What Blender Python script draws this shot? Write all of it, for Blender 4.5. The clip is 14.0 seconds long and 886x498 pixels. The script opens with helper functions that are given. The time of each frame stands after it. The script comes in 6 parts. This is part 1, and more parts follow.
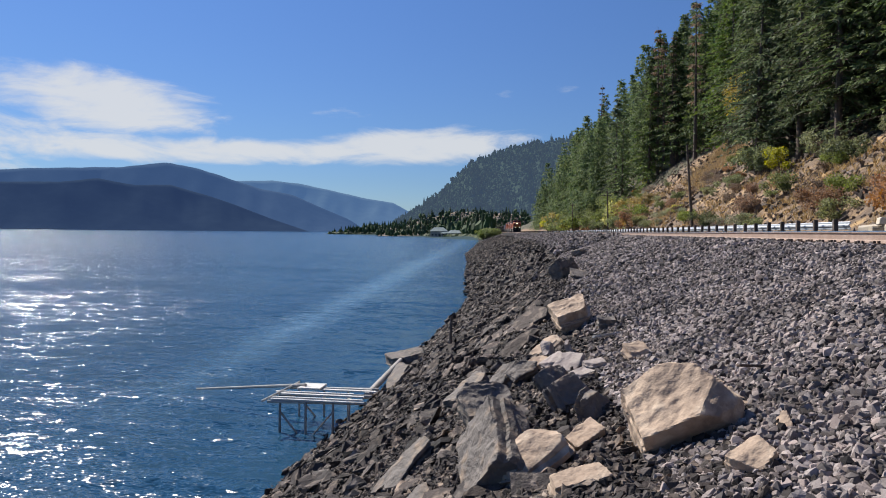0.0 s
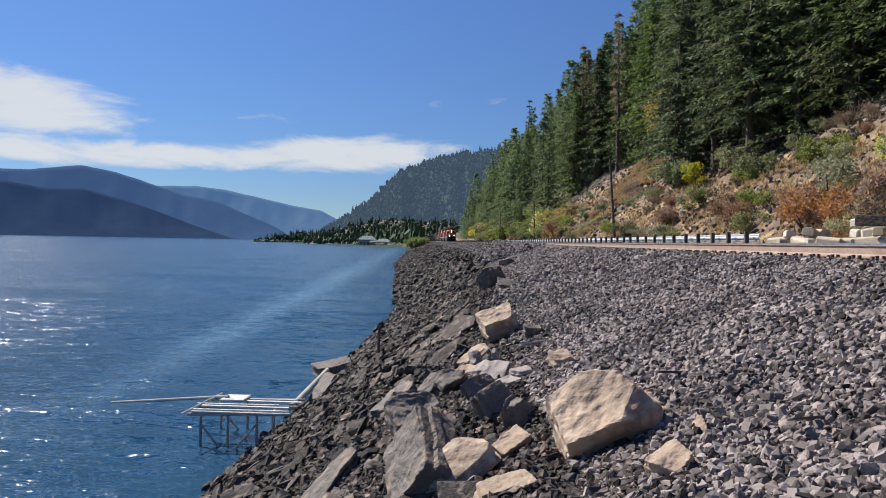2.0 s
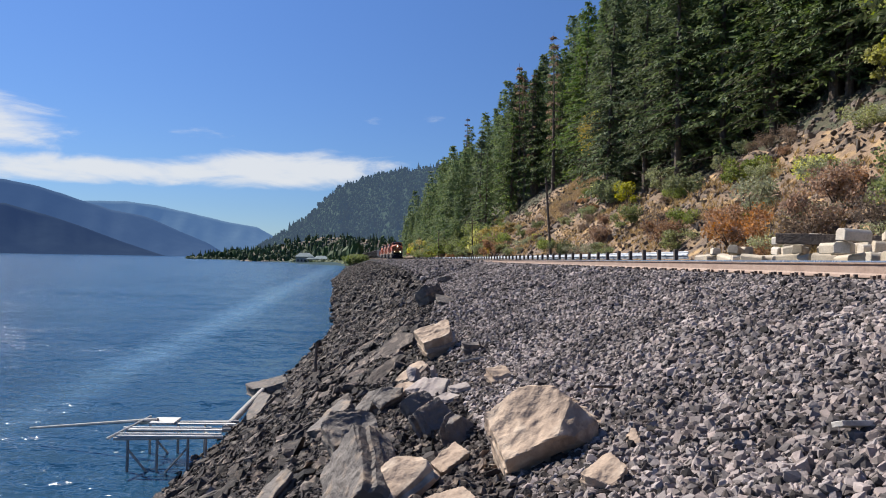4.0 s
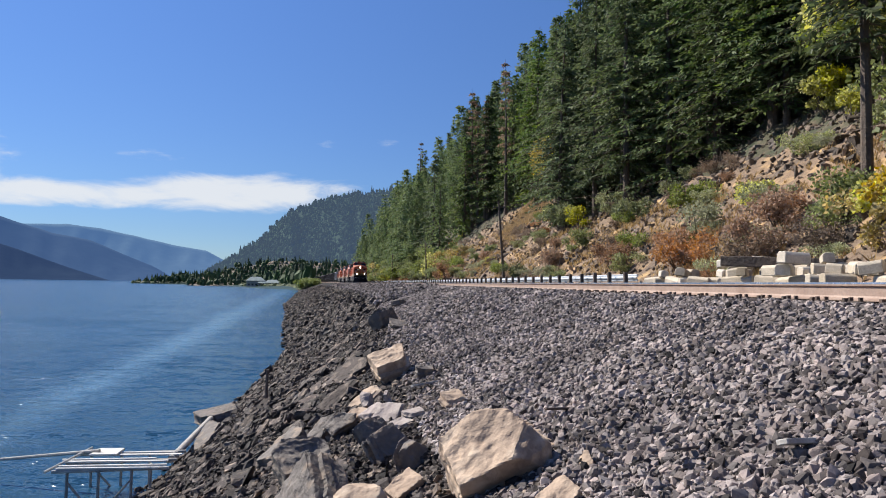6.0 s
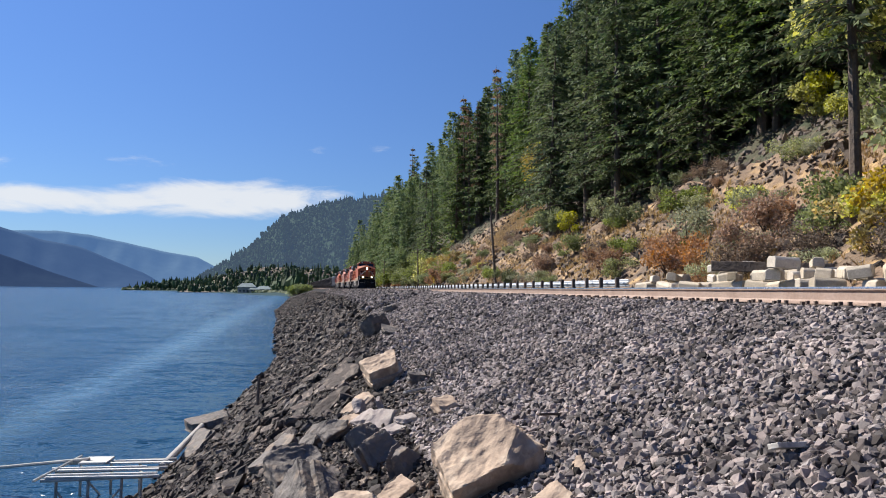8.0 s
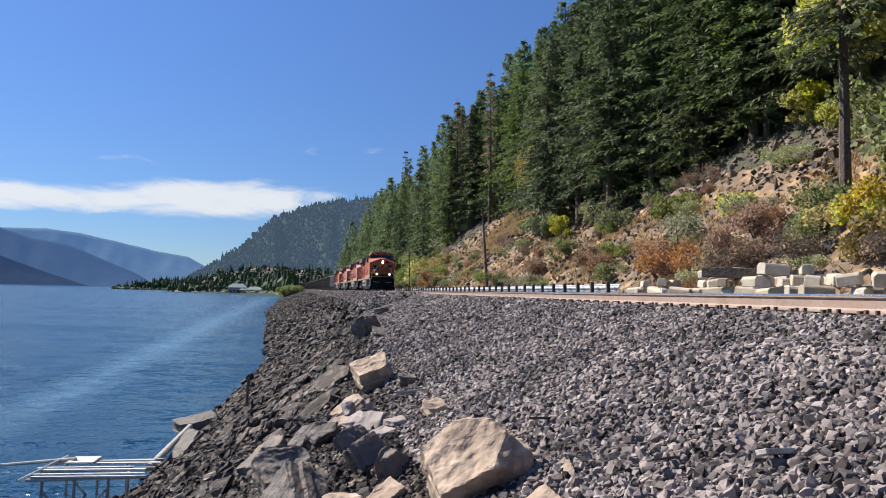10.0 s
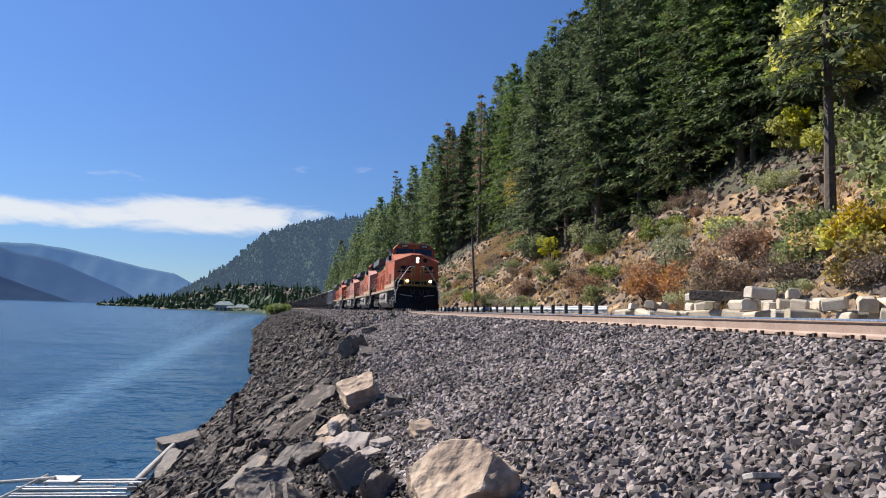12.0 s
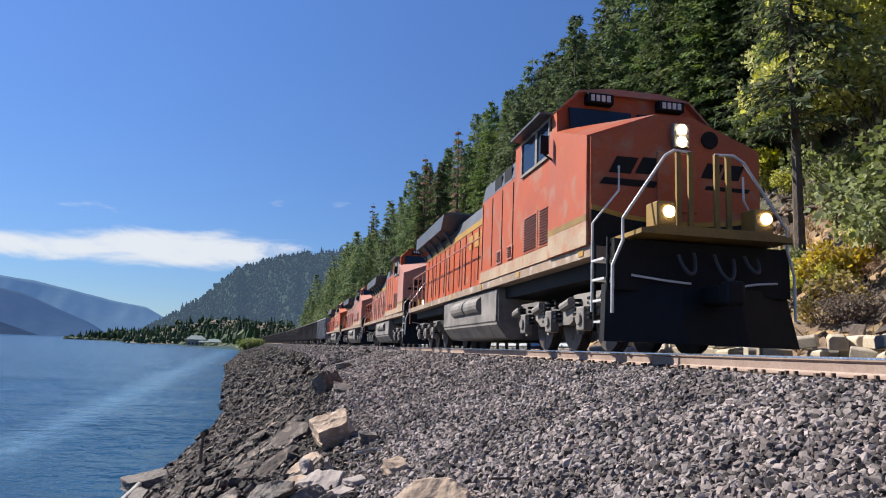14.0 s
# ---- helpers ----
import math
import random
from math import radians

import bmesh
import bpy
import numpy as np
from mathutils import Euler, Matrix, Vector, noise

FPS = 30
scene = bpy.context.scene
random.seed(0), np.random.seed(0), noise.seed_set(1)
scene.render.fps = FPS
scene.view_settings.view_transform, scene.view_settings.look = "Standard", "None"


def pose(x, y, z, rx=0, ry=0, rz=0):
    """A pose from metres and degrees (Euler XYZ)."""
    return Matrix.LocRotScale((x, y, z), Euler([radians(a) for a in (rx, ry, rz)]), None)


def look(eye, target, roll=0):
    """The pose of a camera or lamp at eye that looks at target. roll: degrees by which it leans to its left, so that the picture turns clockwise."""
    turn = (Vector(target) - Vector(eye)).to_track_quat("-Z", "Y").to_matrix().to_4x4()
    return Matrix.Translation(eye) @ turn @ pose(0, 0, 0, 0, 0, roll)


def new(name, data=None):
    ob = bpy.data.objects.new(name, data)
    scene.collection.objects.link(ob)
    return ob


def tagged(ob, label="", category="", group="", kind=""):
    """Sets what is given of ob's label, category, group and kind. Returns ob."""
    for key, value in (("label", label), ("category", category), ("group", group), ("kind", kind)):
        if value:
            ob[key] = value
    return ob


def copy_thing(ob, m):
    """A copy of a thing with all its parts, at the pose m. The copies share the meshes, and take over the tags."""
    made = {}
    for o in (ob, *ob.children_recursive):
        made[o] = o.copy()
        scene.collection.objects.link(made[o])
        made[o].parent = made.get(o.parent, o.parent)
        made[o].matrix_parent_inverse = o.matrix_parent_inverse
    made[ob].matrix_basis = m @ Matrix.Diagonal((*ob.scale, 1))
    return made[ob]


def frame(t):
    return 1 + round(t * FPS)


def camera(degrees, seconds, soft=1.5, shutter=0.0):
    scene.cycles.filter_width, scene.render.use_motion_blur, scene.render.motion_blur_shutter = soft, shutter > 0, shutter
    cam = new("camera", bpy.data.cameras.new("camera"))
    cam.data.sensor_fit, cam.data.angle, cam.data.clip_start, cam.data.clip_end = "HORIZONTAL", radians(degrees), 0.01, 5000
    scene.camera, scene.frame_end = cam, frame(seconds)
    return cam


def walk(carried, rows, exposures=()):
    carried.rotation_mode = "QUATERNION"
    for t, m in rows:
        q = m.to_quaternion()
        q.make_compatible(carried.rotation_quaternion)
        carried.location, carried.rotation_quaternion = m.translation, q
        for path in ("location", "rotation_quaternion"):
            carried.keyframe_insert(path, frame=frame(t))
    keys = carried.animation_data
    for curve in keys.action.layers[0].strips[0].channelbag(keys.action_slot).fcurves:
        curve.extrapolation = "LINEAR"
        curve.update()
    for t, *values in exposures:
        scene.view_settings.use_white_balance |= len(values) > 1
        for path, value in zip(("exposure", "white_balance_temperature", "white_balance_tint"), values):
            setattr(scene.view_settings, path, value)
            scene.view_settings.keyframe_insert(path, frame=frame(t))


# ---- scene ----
cam = camera(64.97, 14.0, soft=1.05)
EYE = (0.0, 0.0, 5.0)
# seconds, heading to the right of the track's line, pitch up, lean to the left, in degrees
TURNS = [
    (0, -8.16, -1.41, 0.55),
    (0.5, -6.95, -1.46, 0.54),
    (1, -5.51, -1.38, 0.68),
    (1.5, -3.87, -1.04, 0.91),
    (2, -2.31, -0.60, 1.07),
    (2.5, -0.97, -0.24, 1.11),
    (3, 0.27, 0.03, 1.10),
    (5.5, 5.80, 2.50, 0.92),
    (6, 6.50, 2.89, 0.83),
    (6.5, 6.94, 3.17, 0.74),
    (7, 7.13, 3.34, 0.62),
    (7.5, 7.18, 3.40, 0.53),
    (8, 7.16, 3.37, 0.64),
    (10.5, 8.02, 3.77, 1.49),
    (11, 8.20, 4.03, 1.63),
    (11.5, 8.41, 4.54, 1.78),
    (12, 8.70, 5.27, 1.94),
    (12.5, 9.05, 6.08, 2.05),
    (13, 9.46, 6.94, 2.12),
    (13.5, 10.00, 7.74, 2.17),
    (14, 10.55, 8.25, 2.25),
]
walk(cam, [(t, pose(*EYE, 90 + p, 0, -h) @ pose(0, 0, 0, 0, 0, r)) for t, h, p, r in TURNS], exposures=((0, 0.56), (3, 0.66), (6, 0.78), (14, 0.82)))


# ---- light ----
SUN_AZ, SUN_EL = radians(-53), radians(41)      # from the track's line, over the river


def build_world():
    world = bpy.data.worlds.new("sky")
    scene.world = world
    world.use_nodes = True
    nt = world.node_tree
    nt.nodes.clear()
    n, link = nt.nodes.new, nt.links.new
    out, bg, sky = n("ShaderNodeOutputWorld"), n("ShaderNodeBackground"), n("ShaderNodeTexSky")
    sky.sky_type, sky.sun_disc = "NISHITA", False
    sky.sun_elevation, sky.sun_rotation = SUN_EL, SUN_AZ
    sky.air_density, sky.dust_density, sky.ozone_density, sky.altitude = 1.0, 0.05, 3.0, 100
    bg.inputs["Strength"].default_value = 0.0425
    coord, sep = n("ShaderNodeTexCoord"), n("ShaderNodeSeparateXYZ")
    link(coord.outputs["Generated"], sep.inputs[0])

    def m(op, a, b=0.0, c=0.0):
        k = n("ShaderNodeMath")
        k.operation = op
        for i, v in enumerate((a, b, c)):
            if isinstance(v, (int, float)):
                k.inputs[i].default_value = v
            else:
                link(v, k.inputs[i])
        return k.outputs[0]

    az = m("MULTIPLY", m("ARCTAN2", sep.outputs[0], sep.outputs[1]), 57.2958)
    el = m("MULTIPLY", m("ARCSINE", sep.outputs[2]), 57.2958)
    flat = n("ShaderNodeCombineXYZ")
    link(m("MULTIPLY", az, 0.16), flat.inputs[0])
    link(m("MULTIPLY", el, 0.55), flat.inputs[1])

    def fbm(scale, detail, rough, distortion):
        k = n("ShaderNodeTexNoise")
        link(flat.outputs[0], k.inputs["Vector"])
        k.inputs["Scale"].default_value, k.inputs["Detail"].default_value = scale, detail
        k.inputs["Roughness"].default_value, k.inputs["Distortion"].default_value = rough, distortion
        return k.outputs["Fac"]

    wisps, billow = fbm(0.8, 8, 0.62, 0.7), fbm(2.2, 6, 0.6, 0.3)

    def bank(az0, el0, wide, high, lean=0.0):
        da = m("SUBTRACT", az, az0)
        de = m("SUBTRACT", m("SUBTRACT", el, el0), m("MULTIPLY", da, lean))
        d = m("ADD", m("POWER", m("ABSOLUTE", m("DIVIDE", da, wide)), 2.0), m("POWER", m("ABSOLUTE", m("DIVIDE", de, high)), 2.0))
        return m("SUBTRACT", 1.0, d)

    body_ = None
    for spec in ((-34.0, 9.4, 9.8, 2.6, -0.10), (-26.0, 6.2, 26.0, 1.2, 0.02), (-10.5, 6.9, 11.0, 1.7, 0.05), (-47.0, 6.0, 12.0, 3.0, 0.0)):
        b = bank(*spec)
        body_ = b if body_ is None else m("MAXIMUM", body_, b)
    for spec in ((-3.0, 11.2, 2.6, 0.7, 0.04), (1.5, 11.6, 3.0, 0.9, 0.02), (-17.0, 9.5, 5.0, 1.0, -0.05)):
        body_ = m("MAXIMUM", body_, m("SUBTRACT", bank(*spec), 0.80))
    density = m("ADD", m("ADD", m("MULTIPLY", body_, 1.05), m("MULTIPLY", m("SUBTRACT", wisps, 0.5), 2.2)), m("MULTIPLY", m("SUBTRACT", billow, 0.5), 0.7))
    ramp = n("ShaderNodeMapRange")
    ramp.interpolation_type = "SMOOTHSTEP"
    link(density, ramp.inputs["Value"])
    for k, v in zip(("From Min", "From Max", "To Min", "To Max"), (0.05, 1.0, 0.0, 0.86)):
        ramp.inputs[k].default_value = v
    mix = n("ShaderNodeMix")
    mix.data_type = "RGBA"
    link(m("MULTIPLY", ramp.outputs[0], m("GREATER_THAN", body_, -2.0)), mix.inputs["Factor"])
    tint = n("ShaderNodeMix")
    tint.data_type, tint.blend_type = "RGBA", "MULTIPLY"
    tint.inputs["Factor"].default_value = 1.0
    link(sky.outputs[0], tint.inputs["A"])
    tint.inputs["B"].default_value = (0.72, 0.94, 1.34, 1)
    lift = n("ShaderNodeMapRange")
    link(el, lift.inputs["Value"])
    for k, v in zip(("From Min", "From Max", "To Min", "To Max"), (4.0, 34.0, 0.94, 1.5)):
        lift.inputs[k].default_value = v
    clear = n("ShaderNodeVectorMath")
    clear.operation = "SCALE"
    link(tint.outputs["Result"], clear.inputs[0])
    link(lift.outputs[0], clear.inputs["Scale"])
    link(clear.outputs[0], mix.inputs["A"])
    mix.inputs["B"].default_value = (11.6, 11.8, 12.0, 1)
    link(mix.outputs["Result"], bg.inputs["Color"])
    link(bg.outputs[0], out.inputs[0])


build_world()
sun = new("sun", bpy.data.lights.new("sun", "SUN"))
sun.data.energy, sun.data.angle, sun.data.color = 5.0, radians(0.55), (1.0, 0.945, 0.86)
sun_from = Vector((math.sin(SUN_AZ) * math.cos(SUN_EL), math.cos(SUN_AZ) * math.cos(SUN_EL), math.sin(SUN_EL)))
sun.matrix_world = look(sun_from * 200, (0, 0, 0))


# ---- materials ----
def mat(name, c1, c2=None, scale=4.0, rough=0.8, metal=0.0, bump=0.2, fine=40.0, island=0.0, each=0.0, spread=0.18, dirt=None, spec=0.5, emit=None, glow=0.0):
    """A surface of two colours by noise at two scales, with grain in relief; island and each vary pieces and objects in brightness."""
    ma = bpy.data.materials.new(name)
    ma.use_nodes = True
    nt = ma.node_tree
    n, link = nt.nodes.new, nt.links.new
    bsdf = nt.nodes["Principled BSDF"]
    c2 = c2 or tuple(v * 0.7 for v in c1)
    coord = n("ShaderNodeTexCoord")
    big, small = n("ShaderNodeTexNoise"), n("ShaderNodeTexNoise")
    for k, sc, de in ((big, scale, 5), (small, fine, 4)):
        link(coord.outputs["Object"], k.inputs["Vector"])
        k.inputs["Scale"].default_value, k.inputs["Detail"].default_value, k.inputs["Roughness"].default_value = sc, de, 0.62
    ramp = n("ShaderNodeMapRange")
    link(big.outputs["Fac"], ramp.inputs["Value"])
    ramp.inputs["From Min"].default_value, ramp.inputs["From Max"].default_value = 0.5 - spread, 0.5 + spread
    mix = n("ShaderNodeMix")
    mix.data_type = "RGBA"
    link(ramp.outputs[0], mix.inputs["Factor"])
    mix.inputs["A"].default_value, mix.inputs["B"].default_value = (*c1, 1), (*c2, 1)
    col = mix.outputs["Result"]
    grain = n("ShaderNodeMix")
    grain.data_type, grain.blend_type = "RGBA", "OVERLAY"
    grain.inputs["Factor"].default_value = 0.35
    link(col, grain.inputs["A"])
    link(small.outputs["Fac"], grain.inputs["B"])
    col = grain.outputs["Result"]
    if dirt:
        third = n("ShaderNodeTexNoise")
        link(coord.outputs["Object"], third.inputs["Vector"])
        third.inputs["Scale"].default_value, third.inputs["Detail"].default_value = scale * 2.7, 6
        r2 = n("ShaderNodeMapRange")
        link(third.outputs["Fac"], r2.inputs["Value"])
        r2.inputs["From Min"].default_value, r2.inputs["From Max"].default_value = 0.52, 0.68
        m2 = n("ShaderNodeMix")
        m2.data_type = "RGBA"
        link(r2.outputs[0], m2.inputs["Factor"])
        link(col, m2.inputs["A"])
        m2.inputs["B"].default_value = (*dirt, 1)
        col = m2.outputs["Result"]
    for amount, src in ((island, "island"), (each, "each")):
        if amount:
            if src == "island":
                g = n("ShaderNodeNewGeometry")
                rnd = g.outputs["Random Per Island"]
            else:
                rnd = n("ShaderNodeObjectInfo").outputs["Random"]
            hsv = n("ShaderNodeHueSaturation")
            v = n("ShaderNodeMapRange")
            link(rnd, v.inputs["Value"])
            v.inputs["To Min"].default_value, v.inputs["To Max"].default_value = 1 - amount, 1 + amount
            link(v.outputs[0], hsv.inputs["Value"])
            s = n("ShaderNodeMath")
            s.operation = "PINGPONG"
            link(rnd, s.inputs[0])
            s.inputs[1].default_value = 0.13
            s2 = n("ShaderNodeMapRange")
            link(s.outputs[0], s2.inputs["Value"])
            s2.inputs["From Max"].default_value = 0.13
            s2.inputs["To Min"].default_value, s2.inputs["To Max"].default_value = 0.75, 1.25
            link(s2.outputs[0], hsv.inputs["Saturation"])
            link(col, hsv.inputs["Color"])
            col = hsv.outputs["Color"]
    link(col, bsdf.inputs["Base Color"])
    bsdf.inputs["Metallic"].default_value = metal
    bsdf.inputs["Specular IOR Level"].default_value = spec
    rr = n("ShaderNodeMapRange")
    link(small.outputs["Fac"], rr.inputs["Value"])
    rr.inputs["To Min"].default_value, rr.inputs["To Max"].default_value = max(0.02, rough - 0.12), min(1, rough + 0.12)
    link(rr.outputs[0], bsdf.inputs["Roughness"])
    if bump:
        b = n("ShaderNodeBump")
        b.inputs["Strength"].default_value, b.inputs["Distance"].default_value = bump, 0.6 / fine
        link(small.outputs["Fac"], b.inputs["Height"])
        link(b.outputs[0], bsdf.inputs["Normal"])
    if emit:
        bsdf.inputs["Emission Color"].default_value = (*emit, 1)
        bsdf.inputs["Emission Strength"].default_value = glow
    return ma


def leaf(name, c1, c2, each=0.25, island=0.3, through_light=0.4):
    """Leaves and needles: diffuse with light passing through."""
    ma = mat(name, c1, c2, scale=0.5, rough=0.7, bump=0, fine=9.0, island=island, each=each, spec=0.25)
    nt = ma.node_tree
    bsdf, out = nt.nodes["Principled BSDF"], nt.nodes["Material Output"]
    tr, mx = nt.nodes.new("ShaderNodeBsdfTranslucent"), nt.nodes.new("ShaderNodeMixShader")
    nt.links.new(bsdf.inputs["Base Color"].links[0].from_socket, tr.inputs[0])
    mx.inputs[0].default_value = through_light
    nt.links.new(bsdf.outputs[0], mx.inputs[1])
    nt.links.new(tr.outputs[0], mx.inputs[2])
    nt.links.new(mx.outputs[0], out.inputs[0])
    return ma


M = {}
M["gravel"] = mat("grey_crushed_stone", (0.256, 0.216, 0.200), (0.104, 0.087, 0.081), 1.2, 0.85, bump=0.4, fine=60, island=0.9, spec=0.25)
# near-black bed colour stands in for shade in the gaps between stones
M["bed"] = mat("stone_bed_gap_shade", (0.040, 0.036, 0.035), (0.020, 0.018, 0.018), 3, 0.95, bump=0.8, fine=14, spec=0.1)
M["riprap"] = mat("dark_slate_rock", (0.070, 0.055, 0.049), (0.027, 0.023, 0.022), 2.2, 0.8, bump=0.6, fine=16, island=0.75, dirt=(0.22, 0.175, 0.14), spec=0.25)
M["rock_dark"] = mat("dark_basalt", (0.165, 0.14, 0.122), (0.075, 0.064, 0.058), 2.5, 0.8, bump=0.7, fine=14, dirt=(0.24, 0.18, 0.13))
M["rock_tan"] = mat("tan_weathered_rock", (0.43, 0.315, 0.225), (0.23, 0.165, 0.12), 2.2, 0.85, bump=0.4, fine=7, dirt=(0.50, 0.39, 0.29), spread=0.12)
M["rock_hill"] = mat("brown_hill_rock", (0.20, 0.148, 0.108), (0.07, 0.055, 0.046), 1.0, 0.9, bump=0.8, fine=6, island=0.6)
M["rail"] = mat("rusty_rail_steel", (0.34, 0.25, 0.20), (0.25, 0.17, 0.13), 3, 0.65, 0.1, 0.2, 30)
M["railhead"] = mat("polished_rail_steel", (0.62, 0.62, 0.64), (0.5, 0.5, 0.52), 6, 0.25, 1.0, 0.05, 30)
M["tie"] = mat("creosoted_timber", (0.12, 0.085, 0.065), (0.06, 0.045, 0.04), 5, 0.85, bump=0.5, fine=30, each=0.3)
M["timber_grey"] = mat("weathered_grey_timber", (0.42, 0.40, 0.37), (0.24, 0.22, 0.20), 5, 0.85, bump=0.5, fine=30, each=0.25)
M["concrete"] = mat("pale_weathered_concrete", (0.52, 0.45, 0.36), (0.35, 0.30, 0.235), 2, 0.9, bump=0.4, fine=25, each=0.2)
M["galvanised"] = mat("galvanised_steel", (0.62, 0.64, 0.66), (0.48, 0.5, 0.52), 3, 0.45, 0.7, 0.1, 30)
M["asphalt"] = mat("asphalt", (0.06, 0.06, 0.062), (0.045, 0.045, 0.046), 1, 0.9, bump=0.4, fine=60)
M["bark"] = mat("fir_bark", (0.13, 0.095, 0.07), (0.06, 0.047, 0.04), 1.5, 0.95, bump=0.9, fine=7)
M["needles"] = leaf("fir_needles", (0.068, 0.112, 0.050), (0.155, 0.185, 0.066), each=0.42, through_light=0.33)
M["needles_far"] = leaf("far_fir_needles", (0.052, 0.085, 0.046), (0.085, 0.120, 0.055))
M["leaf_lime"] = leaf("yellow_green_leaves", (0.56, 0.53, 0.13), (0.37, 0.39, 0.10), through_light=0.5)
M["leaf_green"] = leaf("dusty_green_leaves", (0.25, 0.28, 0.11), (0.16, 0.19, 0.07))
M["leaf_gold"] = leaf("golden_autumn_leaves", (0.50, 0.36, 0.10), (0.36, 0.30, 0.08))
M["leaf_rust"] = leaf("rust_brown_brush", (0.36, 0.20, 0.11), (0.28, 0.175, 0.105))
M["leaf_pale"] = leaf("pale_sage_leaves", (0.36, 0.37, 0.21), (0.24, 0.26, 0.13))
M["twig"] = leaf("bare_brown_twigs", (0.27, 0.20, 0.15), (0.17, 0.13, 0.10))
M["straw"] = leaf("dry_straw_grass", (0.52, 0.36, 0.14), (0.38, 0.24, 0.10))


# ---- shapes ----
def mesh_of(name, verts, faces, material=None, smooth=False):
    me = bpy.data.meshes.new(name)
    me.from_pydata([tuple(v) for v in verts], [], [tuple(f) for f in faces])
    if material:
        me.materials.append(material)
    if smooth:
        me.polygons.foreach_set("use_smooth", [True] * len(me.polygons))
    me.update()
    return me


def part(name, bm, material, parent, label="", smooth=False):
    """Links a bmesh as one mesh object under a thing or a part."""
    me = bpy.data.meshes.new(name)
    bmesh.ops.recalc_face_normals(bm, faces=bm.faces)
    bm.to_mesh(me)
    bm.free()
    me.materials.append(material)
    if smooth:
        me.polygons.foreach_set("use_smooth", [True] * len(me.polygons))
    ob = new(name, me)
    ob.parent = parent
    if label:
        ob["label"] = label
    return ob


def box(bm, x0, x1, y0, y1, z0, z1, bevel=0.0):
    vs = [bm.verts.new((x, y, z)) for z in (z0, z1) for y in (y0, y1) for x in (x0, x1)]
    fs = [bm.faces.new([vs[i] for i in q]) for q in ((0, 2, 3, 1), (4, 5, 7, 6), (0, 1, 5, 4), (2, 6, 7, 3), (0, 4, 6, 2), (1, 3, 7, 5))]
    if bevel:
        es = {e for f in fs for e in f.edges}
        bmesh.ops.bevel(bm, geom=list(es), offset=bevel, segments=2, affect="EDGES", profile=0.5)
    return bm


def prism(bm, pts, a0, a1, axis="y"):
    """A closed outline swept along an axis. Outline pairs: (x, z) for y, (y, z) for x, (x, y) for z."""
    def at(p, a):
        return {"y": (p[0], a, p[1]), "x": (a, p[0], p[1]), "z": (p[0], p[1], a)}[axis]
    r0, r1 = [bm.verts.new(at(p, a0)) for p in pts], [bm.verts.new(at(p, a1)) for p in pts]
    k = len(pts)
    bm.faces.new(r0)
    bm.faces.new(r1[::-1])
    for i in range(k):
        bm.faces.new((r0[i], r0[(i + 1) % k], r1[(i + 1) % k], r1[i]))
    return bm


def rod(bm, p0, p1, r0, r1=None, seg=10):
    p0, p1 = Vector(p0), Vector(p1)
    r1 = r0 if r1 is None else r1
    m = (p1 - p0).to_track_quat("Z", "Y").to_matrix()
    rings = []
    for p, r in ((p0, r0), (p1, r1)):
        rings.append([bm.verts.new(p + m @ Vector((r * math.cos(2 * math.pi * i / seg), r * math.sin(2 * math.pi * i / seg), 0))) for i in range(seg)])
    for i in range(seg):
        bm.faces.new((rings[0][i], rings[0][(i + 1) % seg], rings[1][(i + 1) % seg], rings[1][i]))
    bm.faces.new(rings[0][::-1])
    bm.faces.new(rings[1])
    return bm


def pipe(bm, pts, r, seg=8):
    """One bent tube through the points."""
    pts = [Vector(p) for p in pts]
    rings = []
    for i, p in enumerate(pts):
        d = (pts[min(i + 1, len(pts) - 1)] - pts[max(i - 1, 0)]).normalized()
        side = d.cross(Vector((0.31, 0.17, 0.93))).normalized()
        up = side.cross(d)
        rings.append([bm.verts.new(p + r * (math.cos(6.28319 * k / seg) * side + math.sin(6.28319 * k / seg) * up)) for k in range(seg)])
    for q, w in zip(rings, rings[1:]):
        for k in range(seg):
            bm.faces.new((q[k], q[(k + 1) % seg], w[(k + 1) % seg], w[k]))
    bm.faces.new(rings[0][::-1])
    bm.faces.new(rings[-1])
    return bm


def hull_rock(rng, n=10, flat=0.7, long=1.25, chip=False):
    """An angular stone: the hull of random points, unit size."""
    bm = bmesh.new()
    corners = [(x, y, z) for x in (-1, 1) for y in (-1, 1) for z in (-1, 1)]
    for k in range(n):
        if chip and k < 8:
            v = Vector(corners[k]) * 0.72
            v = Vector((v.x * rng.uniform(0.45, 1.15), v.y * rng.uniform(0.45, 1.15), v.z * rng.uniform(0.6, 1.1)))
        else:
            v = Vector(rng.normal(size=3)).normalized() * rng.uniform(0.75, 1.0)
        bm.verts.new((v.x * long, v.y, v.z * flat))
    got = bmesh.ops.convex_hull(bm, input=bm.verts)
    bmesh.ops.delete(bm, geom=[g for g in set(got["geom_interior"] + got["geom_unused"]) if isinstance(g, bmesh.types.BMVert)], context="VERTS")
    bmesh.ops.triangulate(bm, faces=bm.faces)
    bmesh.ops.recalc_face_normals(bm, faces=bm.faces)
    bm.verts.index_update()
    v, f = np.array([v.co[:] for v in bm.verts]), np.array([[w.index for w in q.verts] for q in bm.faces])
    bm.free()
    return v, f


